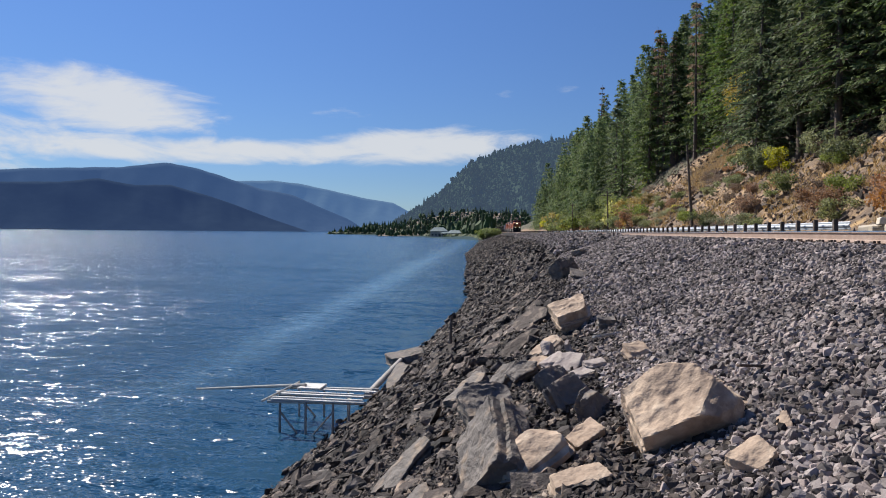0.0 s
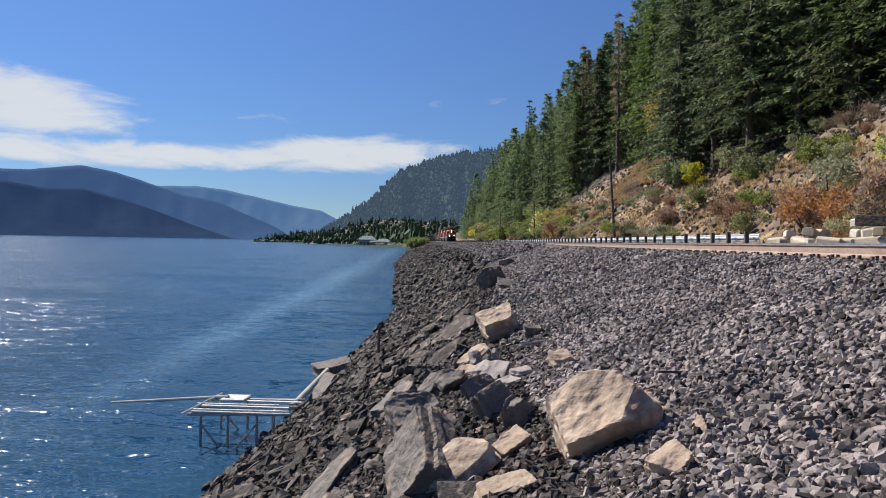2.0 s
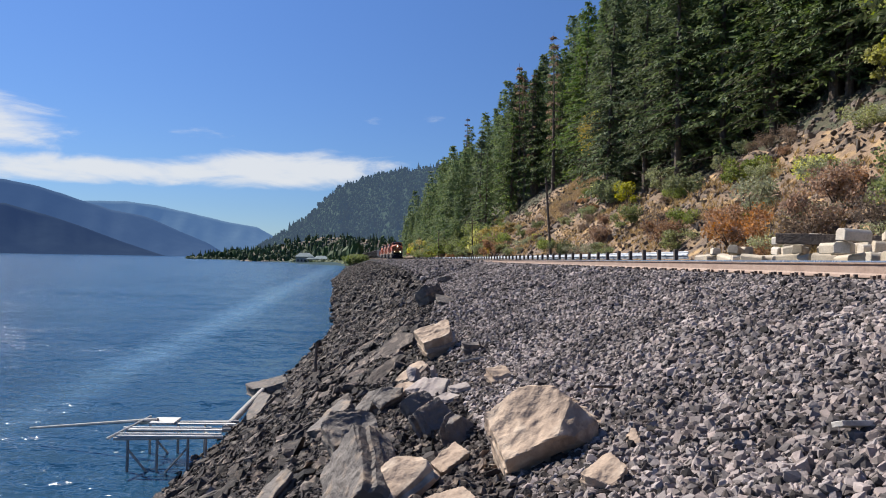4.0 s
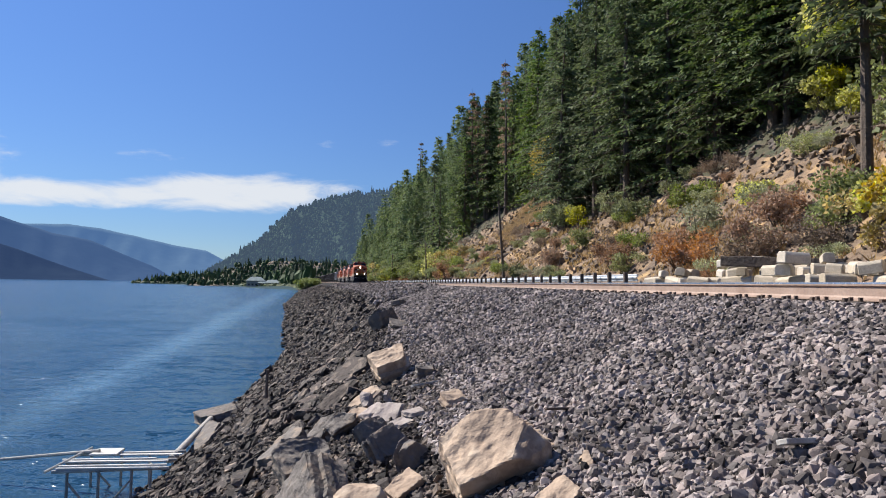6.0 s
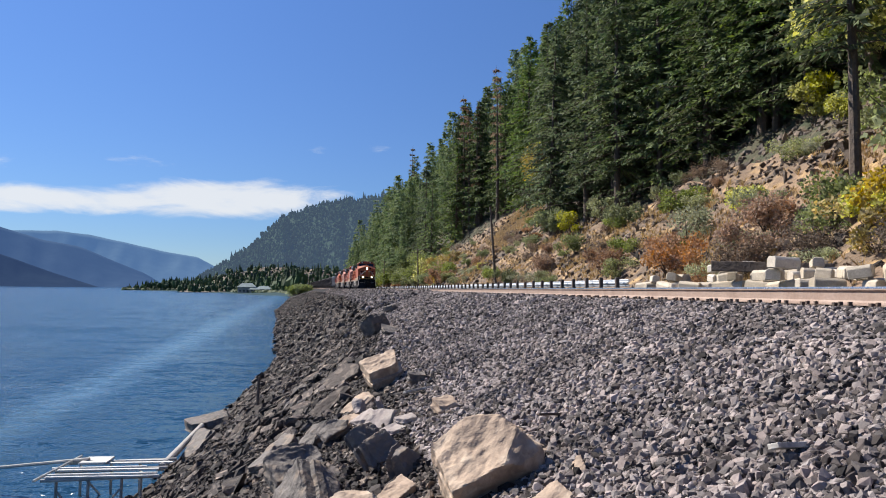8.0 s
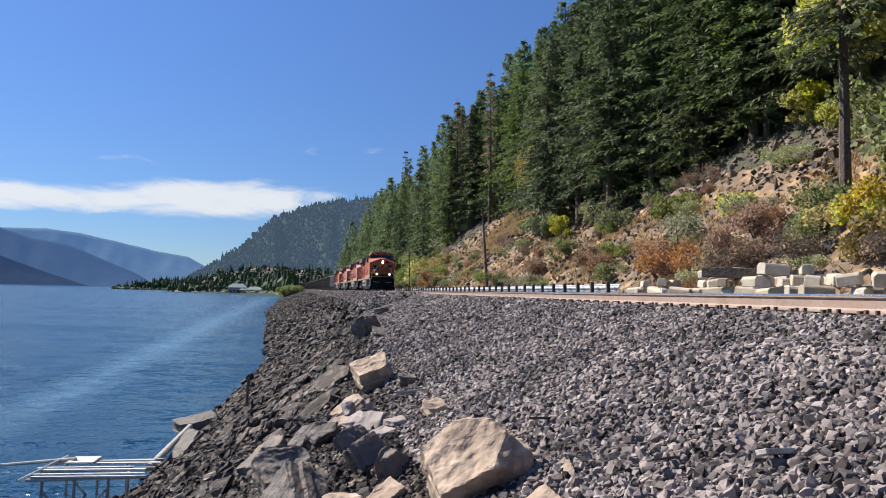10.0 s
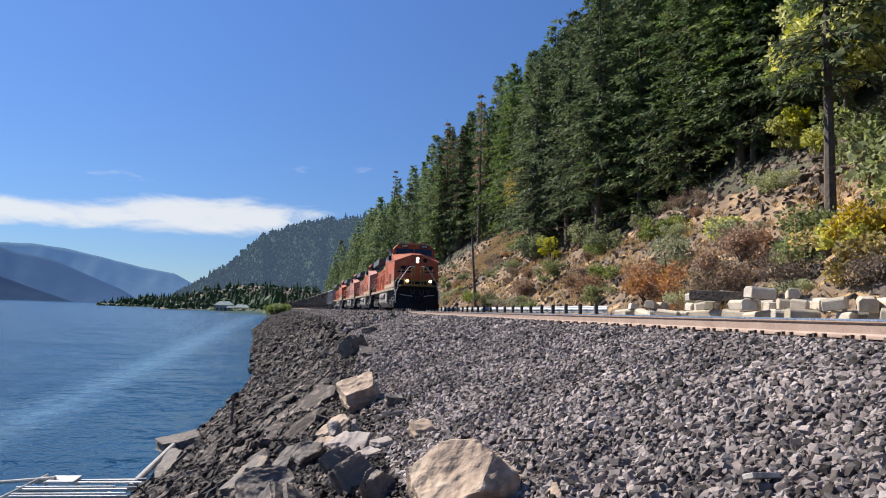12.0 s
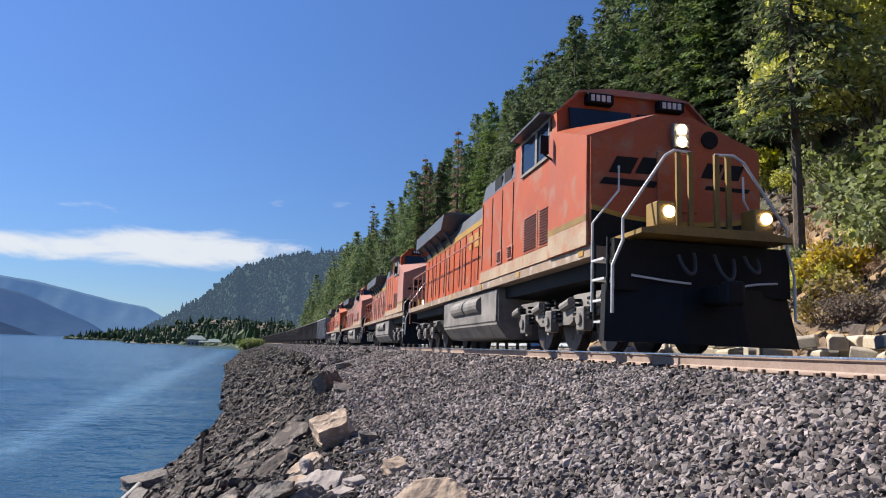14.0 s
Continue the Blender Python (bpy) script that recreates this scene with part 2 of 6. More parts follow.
def turns(rng, n, upright=False, tilt=0.35):
    """Random rotation matrices; upright: about z with a little tilt."""
    if upright:
        a, b, c = rng.uniform(0, 2 * np.pi, n), rng.normal(0, tilt, n), rng.normal(0, tilt, n)
    else:
        a, b, c = rng.uniform(0, 2 * np.pi, (3, n))
    ca, sa, cb, sb, cc, sc = np.cos(a), np.sin(a), np.cos(b), np.sin(b), np.cos(c), np.sin(c)
    z, o = np.zeros(n), np.ones(n)
    rz = np.stack([ca, -sa, z, sa, ca, z, z, z, o], 1).reshape(n, 3, 3)
    rx = np.stack([o, z, z, z, cb, -sb, z, sb, cb], 1).reshape(n, 3, 3)
    ry = np.stack([cc, z, sc, z, o, z, -sc, z, cc], 1).reshape(n, 3, 3)
    return ry @ rx @ rz


def strew(name, shapes, places, sizes, rots, material, rng):
    """Many small pieces joined into one mesh."""
    pick = rng.integers(0, len(shapes), len(places))
    vs, fs, base = [], [], 0
    for k, (v, f) in enumerate(shapes):
        i = np.nonzero(pick == k)[0]
        if not len(i):
            continue
        w = np.einsum("nij,vj->nvi", rots[i], v) * sizes[i][:, None, None] + places[i][:, None, :]
        vs.append(w.reshape(-1, 3))
        fs.append((f[None] + (np.arange(len(i)) * len(v))[:, None, None] + base).reshape(-1, 3))
        base += len(i) * len(v)
    vs, fs = np.concatenate(vs), np.concatenate(fs)
    me = bpy.data.meshes.new(name)
    me.vertices.add(len(vs))
    me.vertices.foreach_set("co", vs.astype(np.float32).ravel())
    me.loops.add(len(fs) * 3)
    me.loops.foreach_set("vertex_index", fs.astype(np.int32).ravel())
    me.polygons.add(len(fs))
    me.polygons.foreach_set("loop_start", np.arange(0, len(fs) * 3, 3, dtype=np.int32))
    me.materials.append(material)
    me.update(calc_edges=True)
    me.shade_flat()
    return new(name, me)


# ---- the lie of the land ----
RAIL = 5.08


def track_x(s):
    """The track's middle line: straight by the eye, then bending to the river."""
    s = np.asarray(s, float)
    a = np.clip(s - 25, 0, 90)
    x = 5.8 - 0.068 / 90 * a * a / 2
    b = np.clip(s - 115, 0, 162)
    x = x - 0.068 * b - 0.00007 * b * b
    return x - 0.0907 * np.clip(s - 277, 0, None)


def wave(x, y, k, seed):
    """A smooth random field by sums of sines, -1 to 1."""
    r = np.random.default_rng(seed)
    out = 0
    for i in range(6):
        a, f = r.uniform(0, 6.283, 2), k * (0.6 + 0.45 * i)
        d = r.uniform(0, 6.283)
        out = out + np.sin(f * (x * np.cos(d) + y * np.sin(d)) + a[0]) / (1 + 0.5 * i)
    return out / 3.0


def shore_u(s):
    return -10.8 - np.interp(s, [50, 77, 156, 250, 400, 450, 520, 650, 1050], [0, 2.4, 6.0, 5.5, 4.0, 6.0, 34, 58, 215])


def ground(u, s):
    """Height of the land at u across the track and s along it."""
    u, s = np.broadcast_arrays(np.asarray(u, float), np.asarray(s, float))
    sh = shore_u(s)
    left = np.interp(u, [-6.0, -2.5, -1.75], [3.32, 4.62, 4.83])
    k = np.clip((u - sh) / (-6.0 - sh), -8, 1)
    bank = np.where(k > 0, 3.32 * k, 2.2 * k)
    bank = np.maximum(bank, -7)
    mid = np.interp(u, [-1.75, 1.75, 2.9, 3.8, 4.6, 11.4, 12.0], [4.83, 4.83, 4.45, 4.5, 4.78, 4.86, 4.82])
    g = 0.75 + 0.35 * np.clip((s - 100) / 100, 0, 1) * (1 - np.clip((s - 255) / 100, 0, 1.15))
    d = np.clip(u - 12.0, 0, None)
    rough = np.clip(d / 3, 0, 1)
    hill = 4.82 + g * np.minimum(d, 170) + rough * (0.9 * wave(u, s, 0.22, 3) + 0.55 * wave(u, s, 0.7, 4) + 0.32 * wave(u, s, 1.9, 5))
    hill = hill + rough * 0.5 * np.abs(wave(u, s, 0.9, 8))
    z = np.where(u < -6.0, bank, np.where(u < -1.75, left, np.where(u < 12.0, mid, hill)))
    near = np.clip((u + 11.5) / 1.0, 0, 1) * np.clip((-1.9 - u) / 0.6, 0, 1)
    z = z + near * (0.10 * wave(u, s, 0.8, 11) + 0.05 * wave(u, s, 2.3, 12)) * np.clip((-u - 2.0) / 2.5, 0.1, 1)
    return z


def place(u, s, lift=0.0):
    return Vector((float(track_x(s)) + u, s, float(ground(u, s)) + lift))


def build_ground():
    us = np.concatenate([[-4500, -2000, -900, -500, -350, -260, -200, -150, -110, -80, -60, -45, -30, -22], np.arange(-18, -1.6, 0.4), np.arange(-1.5, 12, 0.75),
                         np.arange(12, 48, 0.6), np.arange(48, 110, 4.0), [120, 140, 170, 182, 260, 600, 2000]])
    ss = np.concatenate([[-400, -200, -120, -80, -50, -30, -20], np.arange(-14, 60, 0.6), np.arange(60, 150, 1.2), np.arange(150, 420, 5.0), np.arange(420, 1200, 30.0),
                         [1300, 1600, 2200, 3000, 4500]])
    S, U = np.meshgrid(ss, us, indexing="ij")
    Z = ground(U, S)
    # past the bend the hill sinks back to a low shore
    fade = np.clip((S - 500) / 400, 0, 1)
    Z = np.where(U > 12, Z * (1 - fade) + fade * 6.0, Z)
    Z = np.where(U > 12, np.where(U > 190, np.minimum(Z, 130), Z), Z)
    X = track_x(S) + U
    v = np.stack([X, S, Z], -1).reshape(-1, 3)
    n, m = len(ss), len(us)
    i = np.arange((n - 1) * m).reshape(n - 1, m)[:, :-1].ravel()
    f = np.stack([i, i + 1, i + m + 1, i + m], 1)
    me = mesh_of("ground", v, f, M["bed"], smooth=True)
    me.materials.append(M["soil"])
    me.materials.append(M["asphalt"])
    me.materials.append(M["hill_far"])
    me.materials.append(M["duff_shade"])
    mid_u = np.tile((us[:-1] + us[1:]) / 2, n - 1)
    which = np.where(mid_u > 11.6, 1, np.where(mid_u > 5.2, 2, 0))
    which = np.where((np.repeat((ss[:-1] + ss[1:]) / 2, m - 1) > 440) & (mid_u < -7), 3, which)
    mid_s = np.repeat((ss[:-1] + ss[1:]) / 2, m - 1)
    # from this edge uphill the ground takes the floor colour with tree shade painted in
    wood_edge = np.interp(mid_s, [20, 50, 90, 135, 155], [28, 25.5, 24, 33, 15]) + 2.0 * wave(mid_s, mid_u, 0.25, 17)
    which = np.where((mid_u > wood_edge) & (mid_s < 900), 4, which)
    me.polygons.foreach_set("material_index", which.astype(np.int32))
    return tagged(new("ground", me), "rocky riverbank, gravel roadbed and dry brown hillside", "ground", kind="structure")


def soil_material():
    ma = mat("dry_hillside_soil", (0.235, 0.155, 0.095), (0.105, 0.076, 0.055), 0.22, 0.95, bump=0.9, fine=2.2, dirt=(0.40, 0.26, 0.12), spread=0.12)
    return ma


M["soil"] = soil_material()
# litter under the firs, its dark tone holding the trees' shade as colour
M["duff_shade"] = mat("forest_floor_painted_shade", (0.075, 0.06, 0.035), (0.035, 0.045, 0.02), 0.5, 1.0, bump=0.8, fine=3.0, dirt=(0.12, 0.09, 0.06))


def water_material():
    ma = bpy.data.materials.new("river_water")
    ma.use_nodes = True
    nt = ma.node_tree
    n, link = nt.nodes.new, nt.links.new
    b = nt.nodes["Principled BSDF"]
    coord = n("ShaderNodeTexCoord")
    def v(op, a, c, scale=None):
        k = n("ShaderNodeVectorMath")
        k.operation = op
        for i, x in enumerate((a, c)):
            if isinstance(x, tuple):
                k.inputs[i].default_value = x
            elif x is not None:
                link(x, k.inputs[i])
        if scale is not None:
            if isinstance(scale, float):
                k.inputs["Scale"].default_value = scale
            else:
                link(scale, k.inputs["Scale"])
        return k.outputs[0]

    # wind waves as slopes, so that the far water stays ruffled
    total = None
    for scale, stretch, amount, turn in ((15.0, 1.8, 1.25, 0.15), (4.5, 2.4, 0.95, 0.32), (1.1, 3.0, 0.70, 0.22), (0.16, 4.0, 0.42, 0.3)):
        mp, nz = n("ShaderNodeMapping"), n("ShaderNodeTexNoise")
        link(coord.outputs["Object"], mp.inputs[0])
        mp.inputs["Rotation"].default_value[2] = turn
        mp.inputs["Scale"].default_value = (1 / stretch, 1.0, 1.0)
        link(mp.outputs[0], nz.inputs["Vector"])
        nz.inputs["Scale"].default_value, nz.inputs["Detail"].default_value, nz.inputs["Distortion"].default_value = scale, 3, 0.4
        layer = v("SCALE", v("SUBTRACT", nz.outputs["Color"], (0.5, 0.5, 0.5)), None, amount)
        total = layer if total is None else v("ADD", total, layer)
    gust, gmap = n("ShaderNodeTexNoise"), n("ShaderNodeMapRange")
    gm = n("ShaderNodeMapping")
    link(coord.outputs["Object"], gm.inputs[0])
    gm.inputs["Scale"].default_value = (0.4, 1.0, 1.0)
    link(gm.outputs[0], gust.inputs["Vector"])
    gust.inputs["Scale"].default_value, gust.inputs["Detail"].default_value = 0.045, 5
    link(gust.outputs["Fac"], gmap.inputs["Value"])
    for key, val in zip(("From Min", "From Max", "To Min", "To Max"), (0.3, 0.7, 0.8, 1.25)):
        gmap.inputs[key].default_value = val
    slope = v("MULTIPLY", v("SCALE", total, None, gmap.outputs[0]), (1.2, 1.35, 0.0))
    link(v("NORMALIZE", v("ADD", slope, (0.0, 0.0, 1.0)), None), b.inputs["Normal"])
    big = n("ShaderNodeTexNoise")
    link(coord.outputs["Object"], big.inputs["Vector"])
    big.inputs["Scale"].default_value, big.inputs["Detail"].default_value = 0.035, 3
    mix = n("ShaderNodeMix")
    mix.data_type = "RGBA"
    link(big.outputs["Fac"], mix.inputs["Factor"])
    mix.inputs["A"].default_value, mix.inputs["B"].default_value = (0.009, 0.043, 0.088, 1), (0.016, 0.066, 0.122, 1)
    # pale line of foam and ruffled current along the bank, reflected sky painted in
    sep = n("ShaderNodeSeparateXYZ")
    link(coord.outputs["Object"], sep.inputs[0])

    def m(op, a, c):
        k = n("ShaderNodeMath")
        k.operation = op
        for i, v in enumerate((a, c)):
            if isinstance(v, (int, float)):
                k.inputs[i].default_value = v
            else:
                link(v, k.inputs[i])
        return k.outputs[0]

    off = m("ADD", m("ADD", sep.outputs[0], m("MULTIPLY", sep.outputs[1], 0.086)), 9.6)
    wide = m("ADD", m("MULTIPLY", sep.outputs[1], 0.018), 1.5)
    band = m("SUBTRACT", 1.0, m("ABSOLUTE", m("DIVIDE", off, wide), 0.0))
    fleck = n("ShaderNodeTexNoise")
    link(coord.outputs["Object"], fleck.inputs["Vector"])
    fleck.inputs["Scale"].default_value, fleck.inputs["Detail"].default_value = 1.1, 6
    foam_sheen = n("ShaderNodeMapRange")
    link(m("ADD", m("MULTIPLY", band, 0.75), m("MULTIPLY", m("SUBTRACT", fleck.outputs["Fac"], 0.5), 1.4)), foam_sheen.inputs["Value"])
    foam_sheen.inputs["From Min"].default_value, foam_sheen.inputs["From Max"].default_value, foam_sheen.inputs["To Max"].default_value = 0.0, 1.15, 0.52
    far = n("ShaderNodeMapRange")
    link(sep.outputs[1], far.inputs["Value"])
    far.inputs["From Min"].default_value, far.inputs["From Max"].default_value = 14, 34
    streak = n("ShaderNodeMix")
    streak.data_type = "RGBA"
    link(m("MULTIPLY", m("MULTIPLY", foam_sheen.outputs[0], m("GREATER_THAN", band, -0.6)), far.outputs[0]), streak.inputs["Factor"])
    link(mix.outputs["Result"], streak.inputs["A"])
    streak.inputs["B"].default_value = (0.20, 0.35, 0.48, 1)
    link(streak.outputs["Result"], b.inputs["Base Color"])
    b.inputs["Roughness"].default_value, b.inputs["IOR"].default_value = 0.17, 1.333
    return ma


M["water"] = water_material()


def build_water():
    xs = np.concatenate([[-4600, -2500, -1200, -600, -300, -150], np.arange(-80, 1, 8.0), [30, 300]])
    ys = np.concatenate([[-600, -200, -60], np.arange(-20, 200, 10.0), [300, 500, 900, 1800, 3000, 4600]])
    Y, X = np.meshgrid(ys, xs, indexing="ij")
    v = np.stack([X, Y, 0 * X], -1).reshape(-1, 3)
    m = len(xs)
    i = np.arange((len(ys) - 1) * m).reshape(len(ys) - 1, m)[:, :-1].ravel()
    f = np.stack([i, i + 1, i + m + 1, i + m], 1)
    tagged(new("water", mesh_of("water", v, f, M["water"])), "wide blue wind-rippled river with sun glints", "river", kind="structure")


build_water()


# ---- far land ----
def ridge(name, label, dist, az, el, depth, material, seed, steps=160, rug=0.05):
    """A mountain range as a body: a crest by azimuth and elevation, with spurs down to the water before and behind it."""
    a = np.linspace(az[0], az[-1], steps)
    e = np.interp(a, az, el)
    r = np.random.default_rng(seed)
    h = np.tan(np.radians(e)) * dist + 5
    h = h * (1 + rug * 0.15 * wave(a * 3, a * 0, 1.0, seed) + rug * 0.06 * wave(a * 8, a * 0, 1.0, seed + 1))
    rows = []
    ks = np.linspace(0, 1, 22)
    for k in ks:
        prof = k if k < 0.7 else 0.7 + (k - 0.7)
        spur = 1 + 0.22 * wave(a * 2.2, a * 0 + k * 1.4, 1.0, seed + 2) * math.sin(math.pi * k) + 0.1 * wave(a * 3.4, a * 0 + k * 4, 1.0, seed + 3) * math.sin(math.pi * k)
        d = dist - depth * (1 - prof) ** 1.0 * (0.85 + 0.12 * wave(a * 1.6, a * 0 + k * 3.0, 1.0, seed + 4))
        z = h * np.clip(k ** 1.25 * spur, 0, 1.0) - (4 if k == 0 else 0)
        rows.append(np.stack([d * np.sin(np.radians(a)), d * np.cos(np.radians(a)), z], 1))
    d = dist + depth * 0.3
    rows.append(np.stack([d * np.sin(np.radians(a)), d * np.cos(np.radians(a)), 0 * a - 4], 1))
    v = np.concatenate(rows)
    n, m = len(rows), steps
    i = np.arange((n - 1) * m).reshape(n - 1, m)[:, :-1].ravel()
    f = np.stack([i, i + 1, i + m + 1, i + m], 1)
    return tagged(new(name, mesh_of(name, v, f, material, smooth=True)), label, "mountain", kind="structure")


# haze of distance painted in: blue emission and bluish base colours, no real air
M["mountain_far"] = mat("far_mountain_haze_glow", (0.05, 0.07, 0.07), (0.035, 0.05, 0.05), 0.004, 1.0, bump=0, fine=0.02, spec=0, emit=(0.085, 0.175, 0.37), glow=0.50)
M["mountain_mid"] = mat("wooded_mountain_haze_glow", (0.024, 0.034, 0.042), (0.012, 0.02, 0.028), 0.003, 1.0, bump=0, fine=0.02, spec=0, emit=(0.058, 0.118, 0.27), glow=0.46)
M["mountain_near"] = mat("foothill_haze_glow", (0.016, 0.024, 0.030), (0.008, 0.013, 0.018), 0.004, 1.0, bump=0, fine=0.02, spec=0, emit=(0.034, 0.066, 0.165), glow=0.40)
M["hill_far"] = mat("wooded_hill_haze_glow", (0.04, 0.055, 0.034), (0.028, 0.04, 0.028), 0.02, 1.0, bump=0.6, fine=0.12, spec=0, emit=(0.08, 0.125, 0.21), glow=0.34, dirt=(0.035, 0.055, 0.03))

build_ground()
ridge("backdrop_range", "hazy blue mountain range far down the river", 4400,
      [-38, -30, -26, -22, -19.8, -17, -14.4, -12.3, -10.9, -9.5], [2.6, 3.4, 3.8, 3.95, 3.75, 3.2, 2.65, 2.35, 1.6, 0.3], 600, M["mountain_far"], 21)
ridge("backdrop_mountain", "forested mountain across the river, tinted blue by glowing haze", 4000,
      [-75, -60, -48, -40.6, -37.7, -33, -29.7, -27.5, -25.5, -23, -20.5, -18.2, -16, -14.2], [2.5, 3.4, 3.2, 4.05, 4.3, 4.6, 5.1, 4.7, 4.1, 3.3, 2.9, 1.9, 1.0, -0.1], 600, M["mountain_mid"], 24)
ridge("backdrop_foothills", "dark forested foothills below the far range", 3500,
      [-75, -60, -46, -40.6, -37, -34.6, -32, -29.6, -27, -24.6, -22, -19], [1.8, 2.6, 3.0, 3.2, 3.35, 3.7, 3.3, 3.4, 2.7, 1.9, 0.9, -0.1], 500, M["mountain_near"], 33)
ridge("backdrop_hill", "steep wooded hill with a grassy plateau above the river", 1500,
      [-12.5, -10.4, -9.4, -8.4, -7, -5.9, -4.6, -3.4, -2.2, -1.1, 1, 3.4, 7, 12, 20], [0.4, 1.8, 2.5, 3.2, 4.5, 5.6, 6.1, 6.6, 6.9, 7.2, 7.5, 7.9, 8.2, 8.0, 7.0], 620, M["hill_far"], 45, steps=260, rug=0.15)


# ---- track and road ----
def sweep(name, outline, u0, s_list, z0, material, smooth=False):
    """A cross-section carried along the track at u0 beside its middle line."""
    xs = track_x(np.array(s_list)) + u0
    v = [(x + p[0], s, z0 + p[1]) for x, s in zip(xs, s_list) for p in outline]
    k = len(outline)
    f = [(i * k + j, i * k + (j + 1) % k, (i + 1) * k + (j + 1) % k, (i + 1) * k + j) for i in range(len(s_list) - 1) for j in range(k)]
    f += [tuple(range(k))[::-1], tuple((len(s_list) - 1) * k + j for j in range(k))]
    return mesh_of(name, v, f, material, smooth)


STATIONS = [float(v) for v in np.concatenate([np.arange(-40, 40, 5), np.arange(40, 320, 8), np.arange(320, 900, 40)])]


def build_track():
    track = tagged(new("railway_track"), "single railway track with rusty rails on timber ties", "railway track", kind="structure")
    foot = [(-0.075, 0.0), (0.075, 0.0), (0.075, 0.012), (0.02, 0.03), (0.009, 0.05), (0.009, 0.14), (0.034, 0.155), (0.034, 0.172), (-0.034, 0.172), (-0.034, 0.155), (-0.009, 0.14), (-0.009, 0.05), (-0.02, 0.03), (-0.075, 0.012)]
    head = [(-0.036, 0.171), (0.036, 0.171), (0.034, 0.19), (-0.034, 0.19)]
    for side in (-0.7525, 0.7525):
        r = new("rail", sweep("rail", foot, side, STATIONS, RAIL - 0.19, M["rail"]))
        r.parent = track
        h = new("rail_head", sweep("rail_head", head, side, STATIONS, RAIL - 0.19, M["railhead"]))
        h.parent = r
        h["label"] = "polished running surface"
    bm = bmesh.new()
    box(bm, -1.3, 1.3, -0.11, 0.11, -0.17, 0.0, 0.012)
    tie = bpy.data.meshes.new("tie")
    bm.to_mesh(tie)
    bm.free()
    tie.materials.append(M["tie"])
    bm = bmesh.new()
    box(bm, -0.11, 0.19, -0.1, 0.1, 0.0, 0.018)
    for y in (-0.07, 0.07):
        box(bm, -0.115, -0.075, y - 0.012, y + 0.012, 0.018, 0.055)
        box(bm, 0.075, 0.115, y - 0.012, y + 0.012, 0.018, 0.055)
    box(bm, -0.12, -0.06, 0.13, 0.17, -0.02, 0.045)
    plate = bpy.data.meshes.new("tie_plate")
    bm.to_mesh(plate)
    bm.free()
    plate.materials.append(M["tie"])
    r = random.Random(5)
    for i in range(170):
        s = -6 + i * 0.52
        ob = new("tie", tie)
        ob.parent = track
        ob.matrix_basis = pose(float(track_x(s)) + r.uniform(-0.06, 0.06), s, RAIL - 0.208 + r.uniform(-0.008, 0.006), 0, 0, r.uniform(-1.5, 1.5))
        if s < 50:
            for side in (-0.7525, 0.7525):
                p = new("tie_plate", plate)
                p.parent = track
                p.matrix_basis = pose(float(track_x(s)) + side - 0.04, s, RAIL - 0.208)


build_track()


def build_guardrail():
    rail_u = 4.9
    beam = [(0.0, 0.0), (0.03, 0.02), (0.03, 0.09), (-0.02, 0.13), (-0.02, 0.17), (0.03, 0.21), (0.03, 0.28), (0.0, 0.30), (-0.012, 0.28), (-0.012, 0.22), (-0.06, 0.175), (-0.06, 0.125), (-0.012, 0.08), (-0.012, 0.02)]
    g = tagged(new("guardrail"), "galvanised highway guardrail on dark timber posts", "guardrail")
    st = [float(v) for v in np.concatenate([np.arange(27, 60, 3), np.arange(60, 340, 8)])]
    b = new("beam", sweep("beam", beam, rail_u + 0.28, st, 5.22, M["galvanised"]))
    b.parent = g
    bm = bmesh.new()
    box(bm, -0.075, 0.075, -0.08, 0.08, -0.2, 0.84, 0.012)
    post = bpy.data.meshes.new("post")
    bm.to_mesh(post)
    bm.free()
    post.materials.append(M["tie"])
    s = 27.5
    r = random.Random(9)
    while s < 330:
        p = new("post", post)
        p.parent = g
        p.matrix_basis = pose(float(track_x(s)) + rail_u, s, 4.76 + r.uniform(-0.03, 0.03), r.uniform(-2, 2), r.uniform(-2, 2), 0)
        s += 1.9


build_guardrail()


